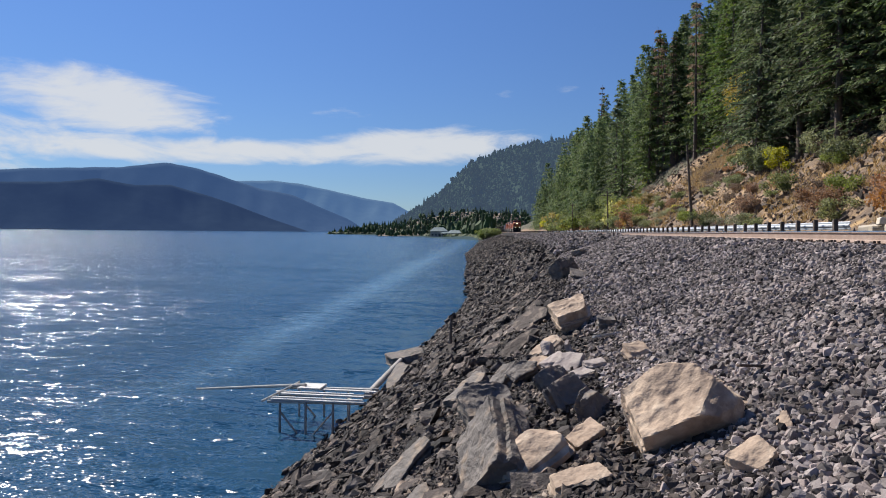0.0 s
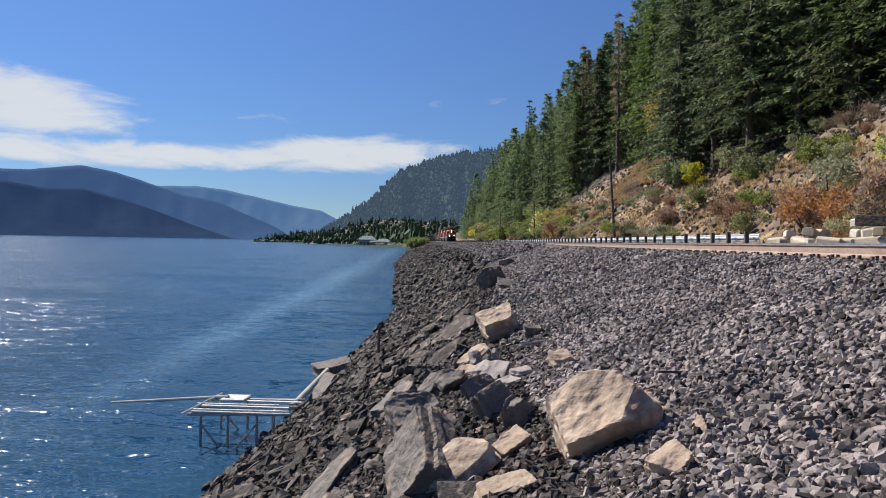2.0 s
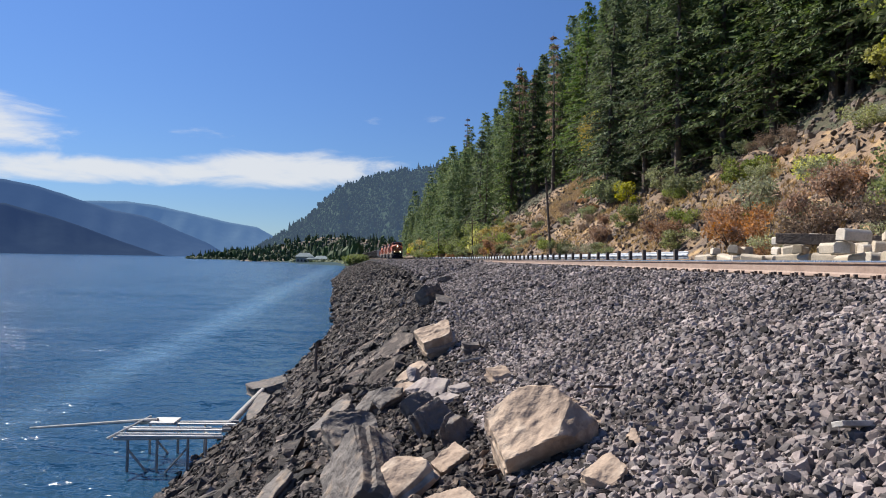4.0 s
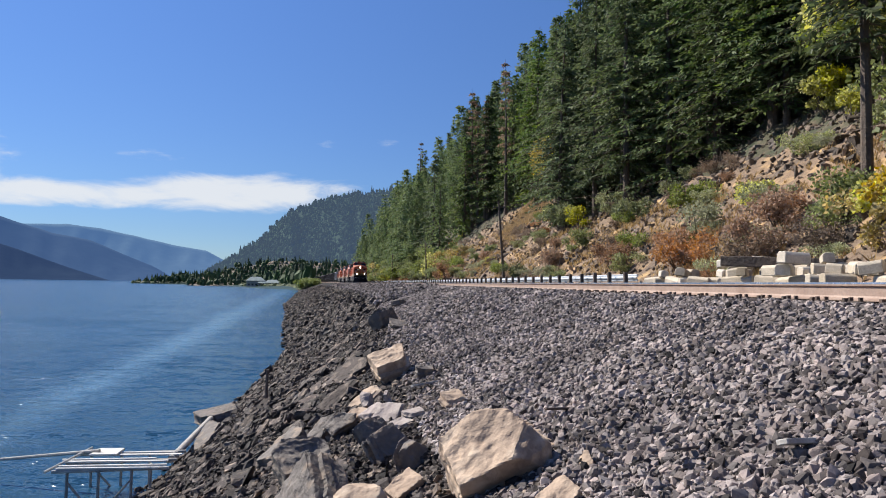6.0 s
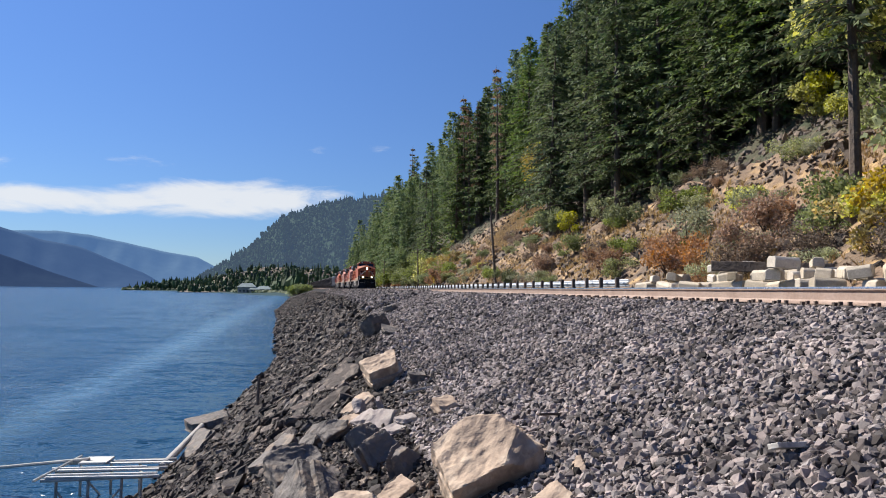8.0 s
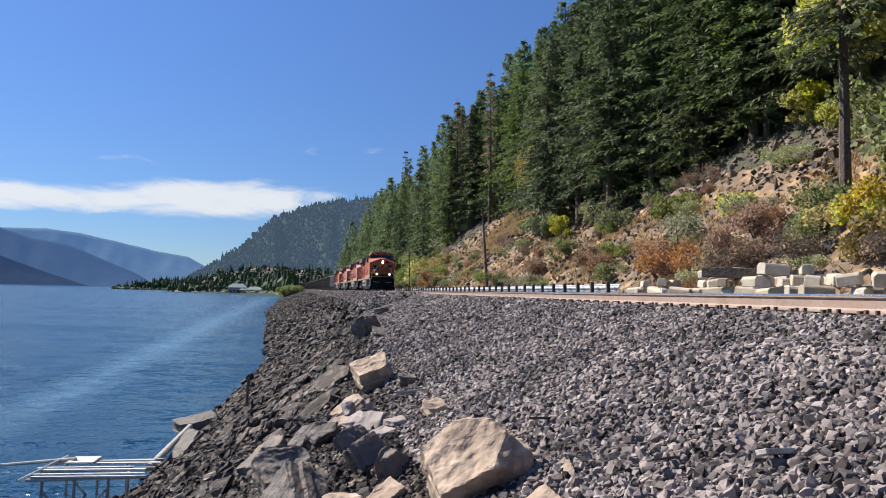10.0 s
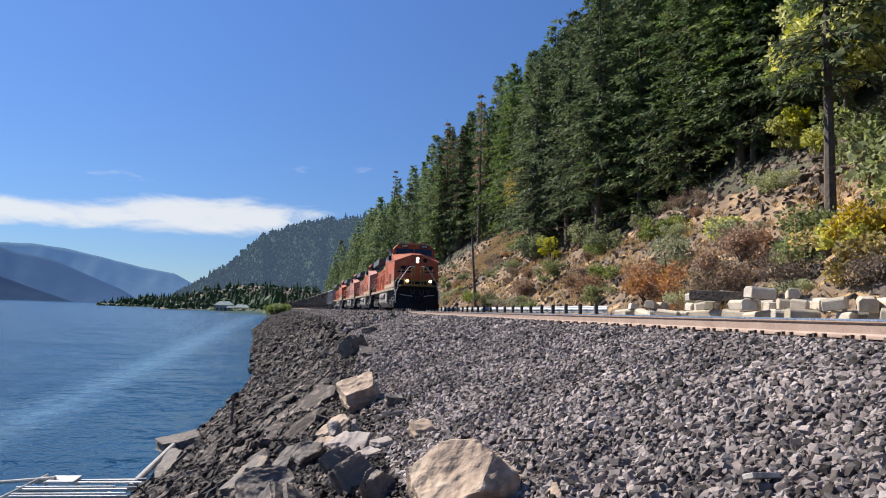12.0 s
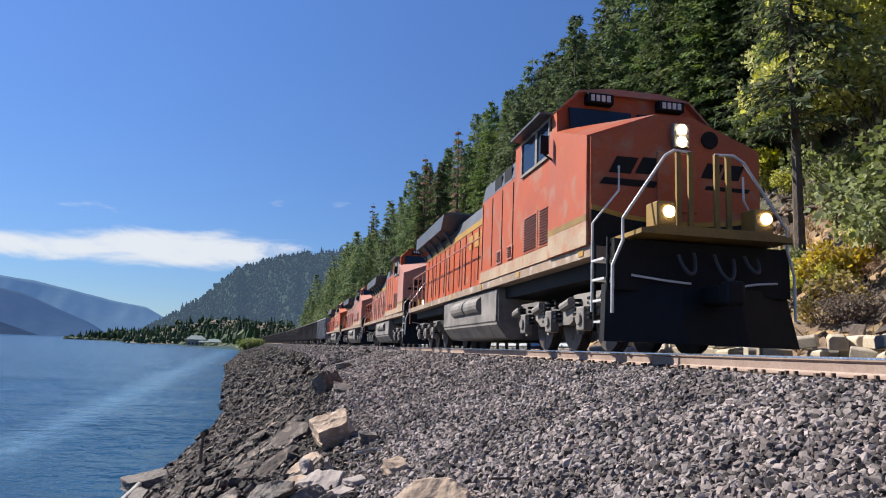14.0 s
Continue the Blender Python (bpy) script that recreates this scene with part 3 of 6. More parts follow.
def build_poles():
    for s, h, lean in ((79, 9.9, -4.5), (139, 8.3, -1.5), (198, 8.6, 0.0), (255, 8.6, 1.0)):
        p = tagged(new("utility_pole"), "weathered timber utility pole beside the road", "utility pole", "poles along the road")
        p.matrix_basis = Matrix.Translation(place(11.5, s, -0.3)) @ pose(0, 0, 0, 0, lean, 0)
        bm = bmesh.new()
        rod(bm, (0, 0, 0), (0, 0, h + 0.3), 0.17, 0.11, 12)
        part("shaft", bm, M["bark"], p)
        bm = bmesh.new()
        box(bm, -0.7, 0.7, -0.05, 0.05, h - 0.5, h - 0.38)
        part("crossarm", bm, M["bark"], p)
        for x in (-0.6, 0.0, 0.6):
            bm = bmesh.new()
            rod(bm, (x, 0, h - 0.38), (x, 0, h - 0.22), 0.04, 0.03, 8)
            part("insulator", bm, M["concrete"], p)
    spans = (((15.7, 79, 10.9), (24.0, 31, 10.4), 1.5), ((23.9, 31, 10.3), (25.5, 10, 12.5), 0.6), ((15.7, 79, 14.2), (23.5, 22, 12.6), 1.0), ((16.2, 79, 14.0), (12.4, 139, 13.0), 1.2), ((12.4, 139, 12.8), (8.0, 198, 13.2), 1.2))
    for a, b, sag in spans:
        bm = bmesh.new()
        a, b = Vector(a), Vector(b)
        pts = [a.lerp(b, i / 14) - Vector((0, 0, sag * 4 * (i / 14) * (1 - i / 14))) for i in range(15)]
        pipe(bm, pts, 0.007, 5)
        me = bpy.data.meshes.new("overhead_cable")
        bm.to_mesh(me)
        bm.free()
        me.materials.append(M["tie"])
        tagged(new("overhead_cable", me), "thin dark overhead cable slung between poles", "cable")


build_poles()

BLOCK_RNG = random.Random(31)


def build_blocks():
    """Discarded concrete beams and one long dark timber, heaped on the road's shoulder."""
    r = BLOCK_RNG
    heap = "concrete beams heaped by the road"

    def beam_mesh(w, h, l):
        bm = bmesh.new()
        c = w * 0.18
        prism(bm, [(-w / 2, 0), (w / 2, 0), (w / 2, h - c), (w / 2 - c, h), (-w / 2 + c, h), (-w / 2, h - c)], -l / 2, l / 2)
        bmesh.ops.bevel(bm, geom=list(bm.edges), offset=0.015, segments=1, affect="EDGES")
        me = bpy.data.meshes.new("concrete_beam")
        bm.to_mesh(me)
        bm.free()
        me.materials.append(M["concrete"])
        return me

    kinds = [beam_mesh(0.34, 0.28, 0.48), beam_mesh(0.38, 0.30, 0.7), beam_mesh(0.28, 0.25, 0.36), beam_mesh(0.34, 0.28, 0.95)]
    s = 25.5
    while s > 3:
        layers = r.choice((2, 3)) if s > 21 else r.choice((3, 3, 4))
        z = 4.78
        for k in range(layers):
            ob = new("concrete_beam", r.choice(kinds))
            turn = r.choice((0, 20, -20, 35, -35, 80)) + r.uniform(-12, 12)
            ob.matrix_basis = pose(float(track_x(s)) + 5.6 + r.uniform(-0.5, 0.7), s + r.uniform(-0.3, 0.3), z, r.uniform(-9, 9), r.uniform(-9, 9), turn)
            tagged(ob, "pale weathered squared concrete beam in a roadside heap", "concrete beam", heap)
            z += 0.29
        s -= r.uniform(0.26, 0.44)
    for s, l, z, turn in ((18.6, 3.2, 5.60, 48), (9.0, 3.0, 5.62, 65)):
        bm = bmesh.new()
        box(bm, -0.18, 0.18, -l / 2, l / 2, 0, 0.3, 0.02)
        me = bpy.data.meshes.new("timber_beam")
        bm.to_mesh(me)
        bm.free()
        me.materials.append(M["bark"])
        ob = tagged(new("timber_beam", me), "long dark brown squared timber lying on the heap", "timber")
        ob.matrix_basis = pose(float(track_x(s)) + 6.0, s, z, 2, 0, turn)


build_blocks()


# ---- stones of the bank ----
def build_stones():
    rng = np.random.default_rng(7)
    small = [hull_rock(rng, 15, 0.78, 1.2, k % 2 == 0) for k in range(30)]
    slabs = [hull_rock(rng, 10, 0.30, 1.6, k % 3 == 0) for k in range(30)]
    lean_ = np.array([[0.82, 0, -0.57], [0, 1, 0], [0.57, 0, 0.82]])      # the fall of the bank

    def spread(n, u0, u1, s0, s1):
        s = rng.uniform(s0, s1, n)
        u = rng.uniform(u0, u1, n)
        return u, s

    def lay(name, shapes, n, u, s, lo, hi, sink, material, label, category, upright=False, tilt=0.35, fall=False, heap=0.0):
        size = rng.uniform(lo, hi, n) * rng.choice([0.75, 1.0, 1.3], n)
        p = np.stack([track_x(s) + u, s, ground(u, s) + size * (sink + heap * rng.random(n))], 1)
        rot = turns(rng, n, upright, tilt)
        ob = strew(name, shapes, p, size, lean_ @ rot if fall else rot, material, rng)
        tagged(ob, label, category, kind="stuff")

    def edge(u, s):
        """Keeps the ballast to the rail side of a ragged border."""
        return u > -5.1 + 0.5 * wave(s, s * 0, 0.5, 14) + 0.02 * s * 0

    for name, n, s0, s1, lo, hi in (("ballast_behind", 9000, -14, 2.0, 0.03, 0.055), ("ballast_at_hand", 42000, 2.0, 8.5, 0.016, 0.030), ("ballast", 52000, 2.0, 14, 0.018, 0.033), ("ballast_beyond", 34000, 14, 38, 0.030, 0.050), ("ballast_far", 18000, 38, 230, 0.06, 0.11)):
        u, s = spread(n, -6.2, -1.15, s0, s1)
        u = -1.15 - (np.abs(u + 1.15))
        k = edge(u, s)
        u, s = u[k], s[k]
        lay(name, small, len(u), u, s, lo, hi, 0.0, M["gravel"], "grey crushed-stone ballast beside the track", "ballast", heap=0.9)
    u, s = spread(3600, -1.2, 1.6, -14, 40)
    lay("ballast_between_ties", small, len(u), u, s, 0.03, 0.05, 0.1, M["gravel"], "grey crushed stone between the ties", "ballast")
    u, s = spread(52000, -11.2, -4.7, -6.0, 34)
    lay("rubble", small + slabs + slabs, len(u), u, s, 0.016, 0.046, 0.1, M["riprap"], "dark slaty rubble on the riverbank", "rubble", True, 0.5, True, 0.5)
    u, s = spread(20000, -7.6, -4.7, 2.6, 10)
    lay("rubble_at_hand", small + slabs, len(u), u, s, 0.014, 0.036, 0.1, M["riprap"], "fine dark slaty rubble at the bank's crest", "rubble", True, 0.5, False, 0.6)
    u, s = spread(7600, -12.0, -5.5, -14, 66)
    k = ((np.abs(s) > 1.6) | (u < -7.5)) & (rng.random(len(u)) < np.clip((-4.6 - u) / 2.2, 0.25, 1))
    u, s = u[k], s[k]
    lay("riprap", slabs + slabs + small, len(u), u, s, 0.055, 0.135, 0.2, M["riprap"], "dark slaty slabs and rocks of the riverbank", "rocks", True, 0.38, True)
    u, s = spread(17000, -18.0, -4.9, 34, 330)
    k = (u > shore_u(s) - 0.4)
    u, s = u[k], s[k]
    lay("riprap_far", slabs + small, len(u), u, s, 0.09, 0.26, 0.2, M["riprap"], "dark angular rocks along the far bank", "rocks", True, 0.5, True)
    # loose rocks and ledges on the hillside
    u, s = spread(9000, 12.5, 32, 4, 150)
    lay("hill_rocks", slabs + small, len(u), u, s, 0.05, 0.24, 0.1, M["rock_hill"], "brown weathered rocks on the hillside", "rocks")
    clumps = rng.uniform([14, 8], [30, 150], (46, 2))
    i = rng.integers(0, 46, 1500)
    u, s = clumps[i, 0] + rng.normal(0, 1.3, 1500), clumps[i, 1] + rng.normal(0, 2.2, 1500)
    u = np.maximum(u, 12.6)
    lay("outcrop_rocks", small + slabs, len(u), u, s, 0.14, 0.46, 0.05, M["rock_hill"], "jutting brown rock outcrops on the hillside", "rocks")


build_stones()


def broken_rock(seed, l, w, t, material, fine=5, chips=7, strata=1.0):
    """A broken rock l by w by t: bedding faces above and below, split sides, chipped corners, stepped layers."""
    rng = np.random.default_rng(seed)
    half = np.array([l, w, t]) / 2
    planes = []
    for axis in range(3):
        for sgn in (-1, 1):
            nrm = rng.normal(0, 0.10 if axis == 2 else 0.17, 3)
            nrm[axis] = sgn
            planes.append((nrm / np.linalg.norm(nrm), half[axis] * rng.uniform(0.82, 1.0)))
    for k in range(chips):
        d = rng.normal(size=3) * np.array([1, 1, 0.7])
        d /= np.linalg.norm(d)
        planes.append((d, np.abs(d * half).sum() * rng.uniform(0.56, 0.80)))
    bm = bmesh.new()
    bmesh.ops.create_icosphere(bm, subdivisions=fine, radius=1.0)
    off = Vector(rng.uniform(0, 50, 3))
    beds = rng.uniform(-0.5, 0.5, 4) * t
    shift = rng.uniform(-0.035, 0.035, (5, 2)) * strata
    ds = np.array([v.co[:] for v in bm.verts]) * half
    ds /= np.linalg.norm(ds, axis=1, keepdims=True)
    facing = ds @ np.array([nrm for nrm, h in planes]).T
    reach = np.where(facing > 1e-4, np.array([h for nrm, h in planes]) / np.maximum(facing, 1e-4), 1e3).min(1)
    for v, q in zip(bm.verts, ds * reach[:, None]):
        k = int((q[2] > beds).sum())
        side = math.hypot(q[0] / half[0], q[1] / half[1])
        q[:2] += shift[k] * min(side, 1) * min(1.0, w / 0.3)
        c = Vector(q)
        ledge = 3.2 * noise.noise(c * (1.6 / max(w, 0.2)) + off)
        whole = math.floor(ledge)
        step = (whole + min(1.0, max(0.0, (ledge - whole - 0.25) / 0.5))) / 3.2
        rough = noise.noise(c * 7 + off) + 0.5 * noise.noise(c * 19 + off)
        q[2] += 0.09 * t * step + 0.018 * rough * min(1.0, t / 0.2)
        q[:2] *= 1 + 0.035 * rough
        v.co = q
    me = bpy.data.meshes.new("boulder")
    bm.to_mesh(me)
    bm.free()
    me.materials.append(material)
    return me


def bedded(normal, heading):
    """A turn that lays a rock's upper face along normal and its length along a compass heading."""
    z = Vector(normal).normalized()
    y = z.cross(Vector((math.sin(radians(heading)), math.cos(radians(heading)), 0))).normalized()
    return Matrix((y.cross(z), y, z)).transposed().to_4x4()


# x, y, lift, length, width, thickness, upper face's normal, heading of the length, material, seed, fineness, label
BOULDERS = [
    (0.92, 4.56, 0.15, 0.76, 0.58, 0.50, (-0.40, -0.52, 0.76), 70, "rock_tan", 16, 6, "large tan weathered boulder half sunk in the gravel"),
    (-0.30, 5.02, 0.10, 1.00, 0.56, 0.40, (-0.82, -0.28, 0.52), 28, "rock_dark", 5, 6, "large grey slaty boulder with split layers"),
    (-0.54, 7.0, 0.12, 0.52, 0.50, 0.40, (0.15, -0.45, 0.88), 70, "rock_dark", 8, 6, "grey brown rounded block of rock"),
    (-0.06, 4.76, 0.11, 0.62, 0.30, 0.13, (-0.30, -0.45, 0.85), 60, "rock_tan", 11, 6, "pale tan slab of rock lying tilted"),
    (0.23, 4.2, 0.04, 0.42, 0.19, 0.09, (-0.22, -0.34, 0.91), 62, "rock_tan", 13, 5, "pale tan slab of rock lying tilted"),
    (0.34, 5.1, 0.04, 0.32, 0.22, 0.12, (-0.2, -0.42, 0.88), 55, "rock_tan", 17, 5, "small tan rock among the rubble"),
    (1.02, 3.60, 0.04, 0.24, 0.20, 0.16, (-0.25, -0.45, 0.86), 50, "rock_tan", 19, 5, "small tan broken rock on the gravel"),
    (1.32, 4.0, 0.03, 0.13, 0.08, 0.09, (-0.3, -0.5, 0.8), 10, "rock_tan", 20, 4, "small tan broken rock on the gravel"),
    (0.69, 4.72, 0.03, 0.13, 0.07, 0.09, (-0.4, -0.6, 0.7), 10, "rock_tan", 22, 4, "small pale chip of rock on the gravel"),
    (0.46, 10.9, 0.18, 0.64, 0.60, 0.46, (-0.20, -0.30, 0.93), 70, "rock_tan", 23, 6, "tan topped boulder on the bank"),
    (-0.20, 12.7, 0.12, 0.8, 0.6, 0.14, (-0.45, -0.40, 0.80), 72, "riprap_each", 27, 5, "dark slanting slab of rock"),
    (-0.34, 10.7, 0.06, 0.7, 0.30, 0.10, (-0.5, -0.36, 0.78), 55, "riprap_each", 28, 5, "dark slanting slab of rock"),
    (0.62, 21.5, 0.22, 0.86, 0.70, 0.54, (-0.5, 0.2, 0.84), 55, "rock_dark", 29, 5, "dark pointed boulder on the bank's crest"),
    (1.05, 18.9, 0.06, 0.66, 0.5, 0.14, (0.1, -0.2, 0.97), 85, "rock_dark", 30, 5, "flat dark slab on the gravel's edge"),
    (0.27, 7.5, 0.10, 0.42, 0.30, 0.10, (-0.24, -0.44, 0.86), 32, "rock_pale", 31, 5, "pale broken slab of rock"),
    (0.14, 7.9, 0.10, 0.32, 0.18, 0.09, (-0.35, -0.35, 0.86), 35, "rock_pale", 32, 5, "pale broken slab of rock"),
    (0.08, 8.7, 0.10, 0.22, 0.16, 0.22, (-0.3, -0.6, 0.74), 20, "rock_pale", 37, 5, "small pale pointed rock"),
    (0.32, 8.55, 0.10, 0.10, 0.07, 0.24, (-0.2, -0.2, 0.95), 20, "rock_pale", 38, 4, "small pale upright splinter of rock"),
    (0.38, 6.85, 0.06, 0.28, 0.18, 0.08, (-0.12, -0.30, 0.95), 50, "rock_pale", 41, 5, "small pale flat rock"),
    (0.54, 7.1, 0.07, 0.22, 0.16, 0.09, (-0.15, -0.35, 0.93), 70, "rock_pale", 42, 5, "small pale flat rock"),
    (0.91, 7.0, 0.07, 0.28, 0.22, 0.12, (-0.1, -0.42, 0.90), 60, "rock_tan", 43, 5, "small tan rock on the gravel"),
    (0.85, 9.8, 0.08, 0.24, 0.24, 0.2, (0.0, -0.1, 1.0), 80, "rock_dark", 47, 5, "small dark rock on the gravel"),
    (0.12, 6.6, 0.12, 0.34, 0.30, 0.18, (0.4, -0.6, 0.7), 30, "rock_dark", 53, 5, "dark split rock among the rubble"),
    (0.22, 6.1, 0.10, 0.30, 0.30, 0.16, (0.5, -0.6, 0.6), 15, "rock_dark", 59, 5, "dark split rock among the rubble"),
    (0.40, 5.62, 0.08, 0.32, 0.26, 0.14, (0.7, -0.6, 0.4), 0, "rock_dark", 60, 5, "dark split rock among the rubble"),
    (-0.22, 7.75, 0.12, 0.36, 0.24, 0.20, (-0.3, -0.6, 0.7), 60, "rock_dark", 79, 5, "dark broken rock among the rubble"),
    (-0.42, 8.0, 0.12, 0.40, 0.22, 0.18, (-0.5, -0.4, 0.7), 60, "rock_dark", 80, 5, "dark broken rock among the rubble"),
    (-0.02, 8.1, 0.08, 0.34, 0.22, 0.14, (-0.3, -0.4, 0.86), 50, "rock_tan", 73, 5, "tan broken slab among the rubble"),
    (0.10, 9.5, 0.08, 0.50, 0.28, 0.14, (-0.4, -0.35, 0.85), 35, "rock_tan", 83, 5, "tan broken slab among the rubble"),
    (-4.75, 24.6, 0.30, 1.3, 1.1, 0.34, (-0.25, -0.1, 0.96), 70, "rock_dark", 61, 5, "broad flat grey-brown rock at the water's edge"),
    (-4.1, 20.0, 0.16, 1.8, 0.6, 0.28, (-0.4, -0.1, 0.9), 10, "rock_dark", 67, 5, "long grey-brown slab sloping to the water"),
    (1.6, 31.0, 0.1, 0.6, 0.6, 0.4, (-0.1, 0.1, 1), 30, "rock_dark", 71, 5, "dark rock on the bank's crest"),
    (-0.9, 9.0, 0.10, 0.9, 0.4, 0.16, (-0.55, -0.2, 0.8), 45, "rock_dark", 89, 5, "long dark slab lying down the bank"),
    (-1.3, 6.6, 0.08, 0.8, 0.3, 0.14, (-0.5, -0.3, 0.8), 50, "rock_dark", 97, 5, "long grey slab lying down the bank"),
    (-1.0, 5.3, 0.07, 0.6, 0.24, 0.10, (-0.45, -0.35, 0.8), 48, "rock_dark", 98, 5, "long grey slab lying down the bank"),
]


def build_boulders():
    for x, y, lift, l, w, t, nrm, heading, m, seed, fine, label in BOULDERS:
        u = x - float(track_x(y))
        ob = new("boulder", broken_rock(seed, l, w, t, M[m], fine))
        ob.matrix_basis = Matrix.Translation((x, y, float(ground(u, y)) + lift)) @ bedded(nrm, heading)
        tagged(ob, label, "rock", "large rocks on the bank")
    # countable slabs strewn down the bank, bedded along its fall
    rng = np.random.default_rng(77)
    kinds = [broken_rock(200 + k, 0.9, 0.46, 0.13, M["riprap_each"], 4, 6) for k in range(12)]
    for k in range(300):
        s = 4.2 + 34 * rng.random() ** 1.3
        u = rng.uniform(-11.0, -6.0)
        ob = new("rock_slab", kinds[k % 12])
        q = rng.uniform(0.25, 0.70) * (0.60 if s < 9 else 1.0)
        tip = (-0.52 + rng.normal(0, 0.22), -0.10 + rng.normal(0, 0.28), 0.82)
        ob.matrix_basis = Matrix.Translation(place(u, s, 0.05 * q)) @ bedded(tip, rng.normal(50, 40)) @ Matrix.Diagonal((q, q, q, 1))
        tagged(ob, "dark angular slab of rock on the riverbank", "rock", "slabs strewn down the bank")


M["riprap_each"] = mat("slaty_bank_rock", (0.092, 0.072, 0.062), (0.038, 0.032, 0.030), 2.6, 0.8, bump=0.6, fine=16, each=0.6, dirt=(0.17, 0.135, 0.11), spec=0.25)
M["rock_pale"] = mat("pale_pinkish_slate", (0.36, 0.30, 0.27), (0.24, 0.20, 0.18), 2.4, 0.85, bump=0.45, fine=9, dirt=(0.42, 0.36, 0.31), spread=0.12)
build_boulders()


def build_planks():
    for x, y, l, w, rx, rz, m, label in ((0.88, 9.0, 0.62, 0.06, 2, -50, "timber_grey", "weathered broken plank lying on the rubble"),
                                         (1.55, 5.2, 0.34, 0.035, -4, -70, "tie", "splintered dark timber lying on the gravel"),
                                         (2.1, 3.15, 0.26, 0.06, -6, -65, "timber_grey", "short brown board on the gravel"),
                                         (1.78, 3.6, 0.5, 0.03, -6, -50, "tie", "splintered dark timber lying on the gravel")):
        bm = bmesh.new()
        box(bm, -w / 2, w / 2, -l / 2, l / 2, -0.2 * w, 0.25 * w, 0.004)
        for v in bm.verts:
            v.co.x += 0.02 * math.sin(v.co.y * 9)
        me = bpy.data.meshes.new("plank")
        bm.to_mesh(me)
        bm.free()
        me.materials.append(M[m])
        ob = new("plank", me)
        ob.matrix_basis = pose(x, y, float(ground(x - float(track_x(y)), y)) + 0.06, rx, -20, rz)
        tagged(ob, label, "plank")


build_planks()


# ---- fishing platform ----
def build_dock():
    d = tagged(new("fishing_platform"), "rickety grey timber fishing platform on poles over the water", "platform")
    shift = pose(-0.55, 2.5, -0.66)
    d.matrix_basis = pose(-1.62, 2.5, -0.66) @ Matrix.Diagonal((0.80, 1, 1, 1))
    z = 1.42
    for x, y in ((-6.0, 13.9), (-5.15, 13.85), (-4.3, 13.9), (-6.05, 15.4), (-5.2, 15.45), (-4.35, 15.4), (-4.0, 14.5)):
        bm = bmesh.new()
        rod(bm, (x, y, -1.6), (x + 0.03, y, z), 0.045, 0.04, 8)
        part("post", bm, M["timber_grey"], d)
    for y in (13.85, 14.6, 15.4):
        bm = bmesh.new()
        rod(bm, (-6.35, y, z + 0.0), (-3.3, y + 0.1, z + 0.03), 0.04, 0.04, 8)
        part("joist", bm, M["timber_grey"], d)
    r = random.Random(4)
    for k in range(6):
        y = 13.8 + k * 0.3
        bm = bmesh.new()
        w = r.uniform(0.05, 0.1)
        box(bm, -6.1 + r.uniform(-0.3, 0.15), -3.6 + r.uniform(-0.3, 0.35), y, y + w, z + 0.045, z + 0.08)
        ob = part("plank", bm, M["bleached"], d)
        ob.rotation_euler[2] = radians(r.uniform(-0.6, 0.6))
    for a, b in (((-6.0, 13.9, 1.2), (-5.1, 13.88, 0.35)), ((-5.15, 13.85, 0.4), (-4.3, 13.9, 1.2)), ((-6.05, 15.4, 1.2), (-5.2, 15.45, 0.4))):
        bm = bmesh.new()
        rod(bm, a, b, 0.03, 0.03, 6)
        part("brace", bm, M["timber_grey"], d)
    bm = bmesh.new()
    box(bm, -5.85, -5.1, 14.9, 15.5, z + 0.085, z + 0.13, 0.01)
    part("panel", bm, M["bleached"], d, "bleached plywood sheet")
    bm = bmesh.new()
    rod(bm, (-6.5, 13.75, z + 0.02), (-6.1, 15.6, z + 0.12), 0.035, 0.035, 8)
    part("end_rail", bm, M["bleached"], d)
    boom = tagged(new("boom_pole"), "long thin grey pole reaching out over the water", "pole")
    boom.matrix_basis = shift
    bm = bmesh.new()
    rod(bm, (-9.3, 16.3, 1.05), (-5.6, 15.1, 1.58), 0.03, 0.045, 8)
    part("pole", bm, M["timber_grey"], boom)
    pipe_ = tagged(new("drain_pipe"), "grey pipe running down the rocks to the platform", "pipe")
    bm = bmesh.new()
    rod(bm, (-4.45, 17.4, 0.75), (-4.95, 24.2, 0.42), 0.09, 0.09, 12)
    part("tube", bm, M["timber_grey"], pipe_)
    stake = tagged(new("stake"), "dark leaning timber stake among the rocks", "stake")
    bm = bmesh.new()
    rod(bm, (0, 0, -0.3), (0.02, 0.05, 0.95), 0.05, 0.035, 7)
    part("shaft", bm, M["tie"], stake)
    stake.matrix_basis = Matrix.Translation(place(-8.3, 19.0))


M["bleached"] = mat("bleached_boards", (0.72, 0.70, 0.66), (0.5, 0.48, 0.45), 5, 0.85, bump=0.4, fine=30, each=0.15)
build_dock()


# ---- trees and brush ----
def kites(base, along, side, length, width):
    """Leaf-like kites: two triangles each, from arrays of roots and directions."""
    n = len(base)
    tip = base + along * length[:, None]
    mid = base + along * (length * 0.45)[:, None]
    v = np.stack([base, mid + side * width[:, None], tip, mid - side * width[:, None]], 1).reshape(-1, 3)
    i = np.arange(n)[:, None] * 4
    f = np.concatenate([i + np.array([[0, 1, 2]]), i + np.array([[0, 2, 3]])])
    return v, f


def unit(a):
    return a / np.maximum(np.linalg.norm(a, axis=1, keepdims=True), 1e-6)


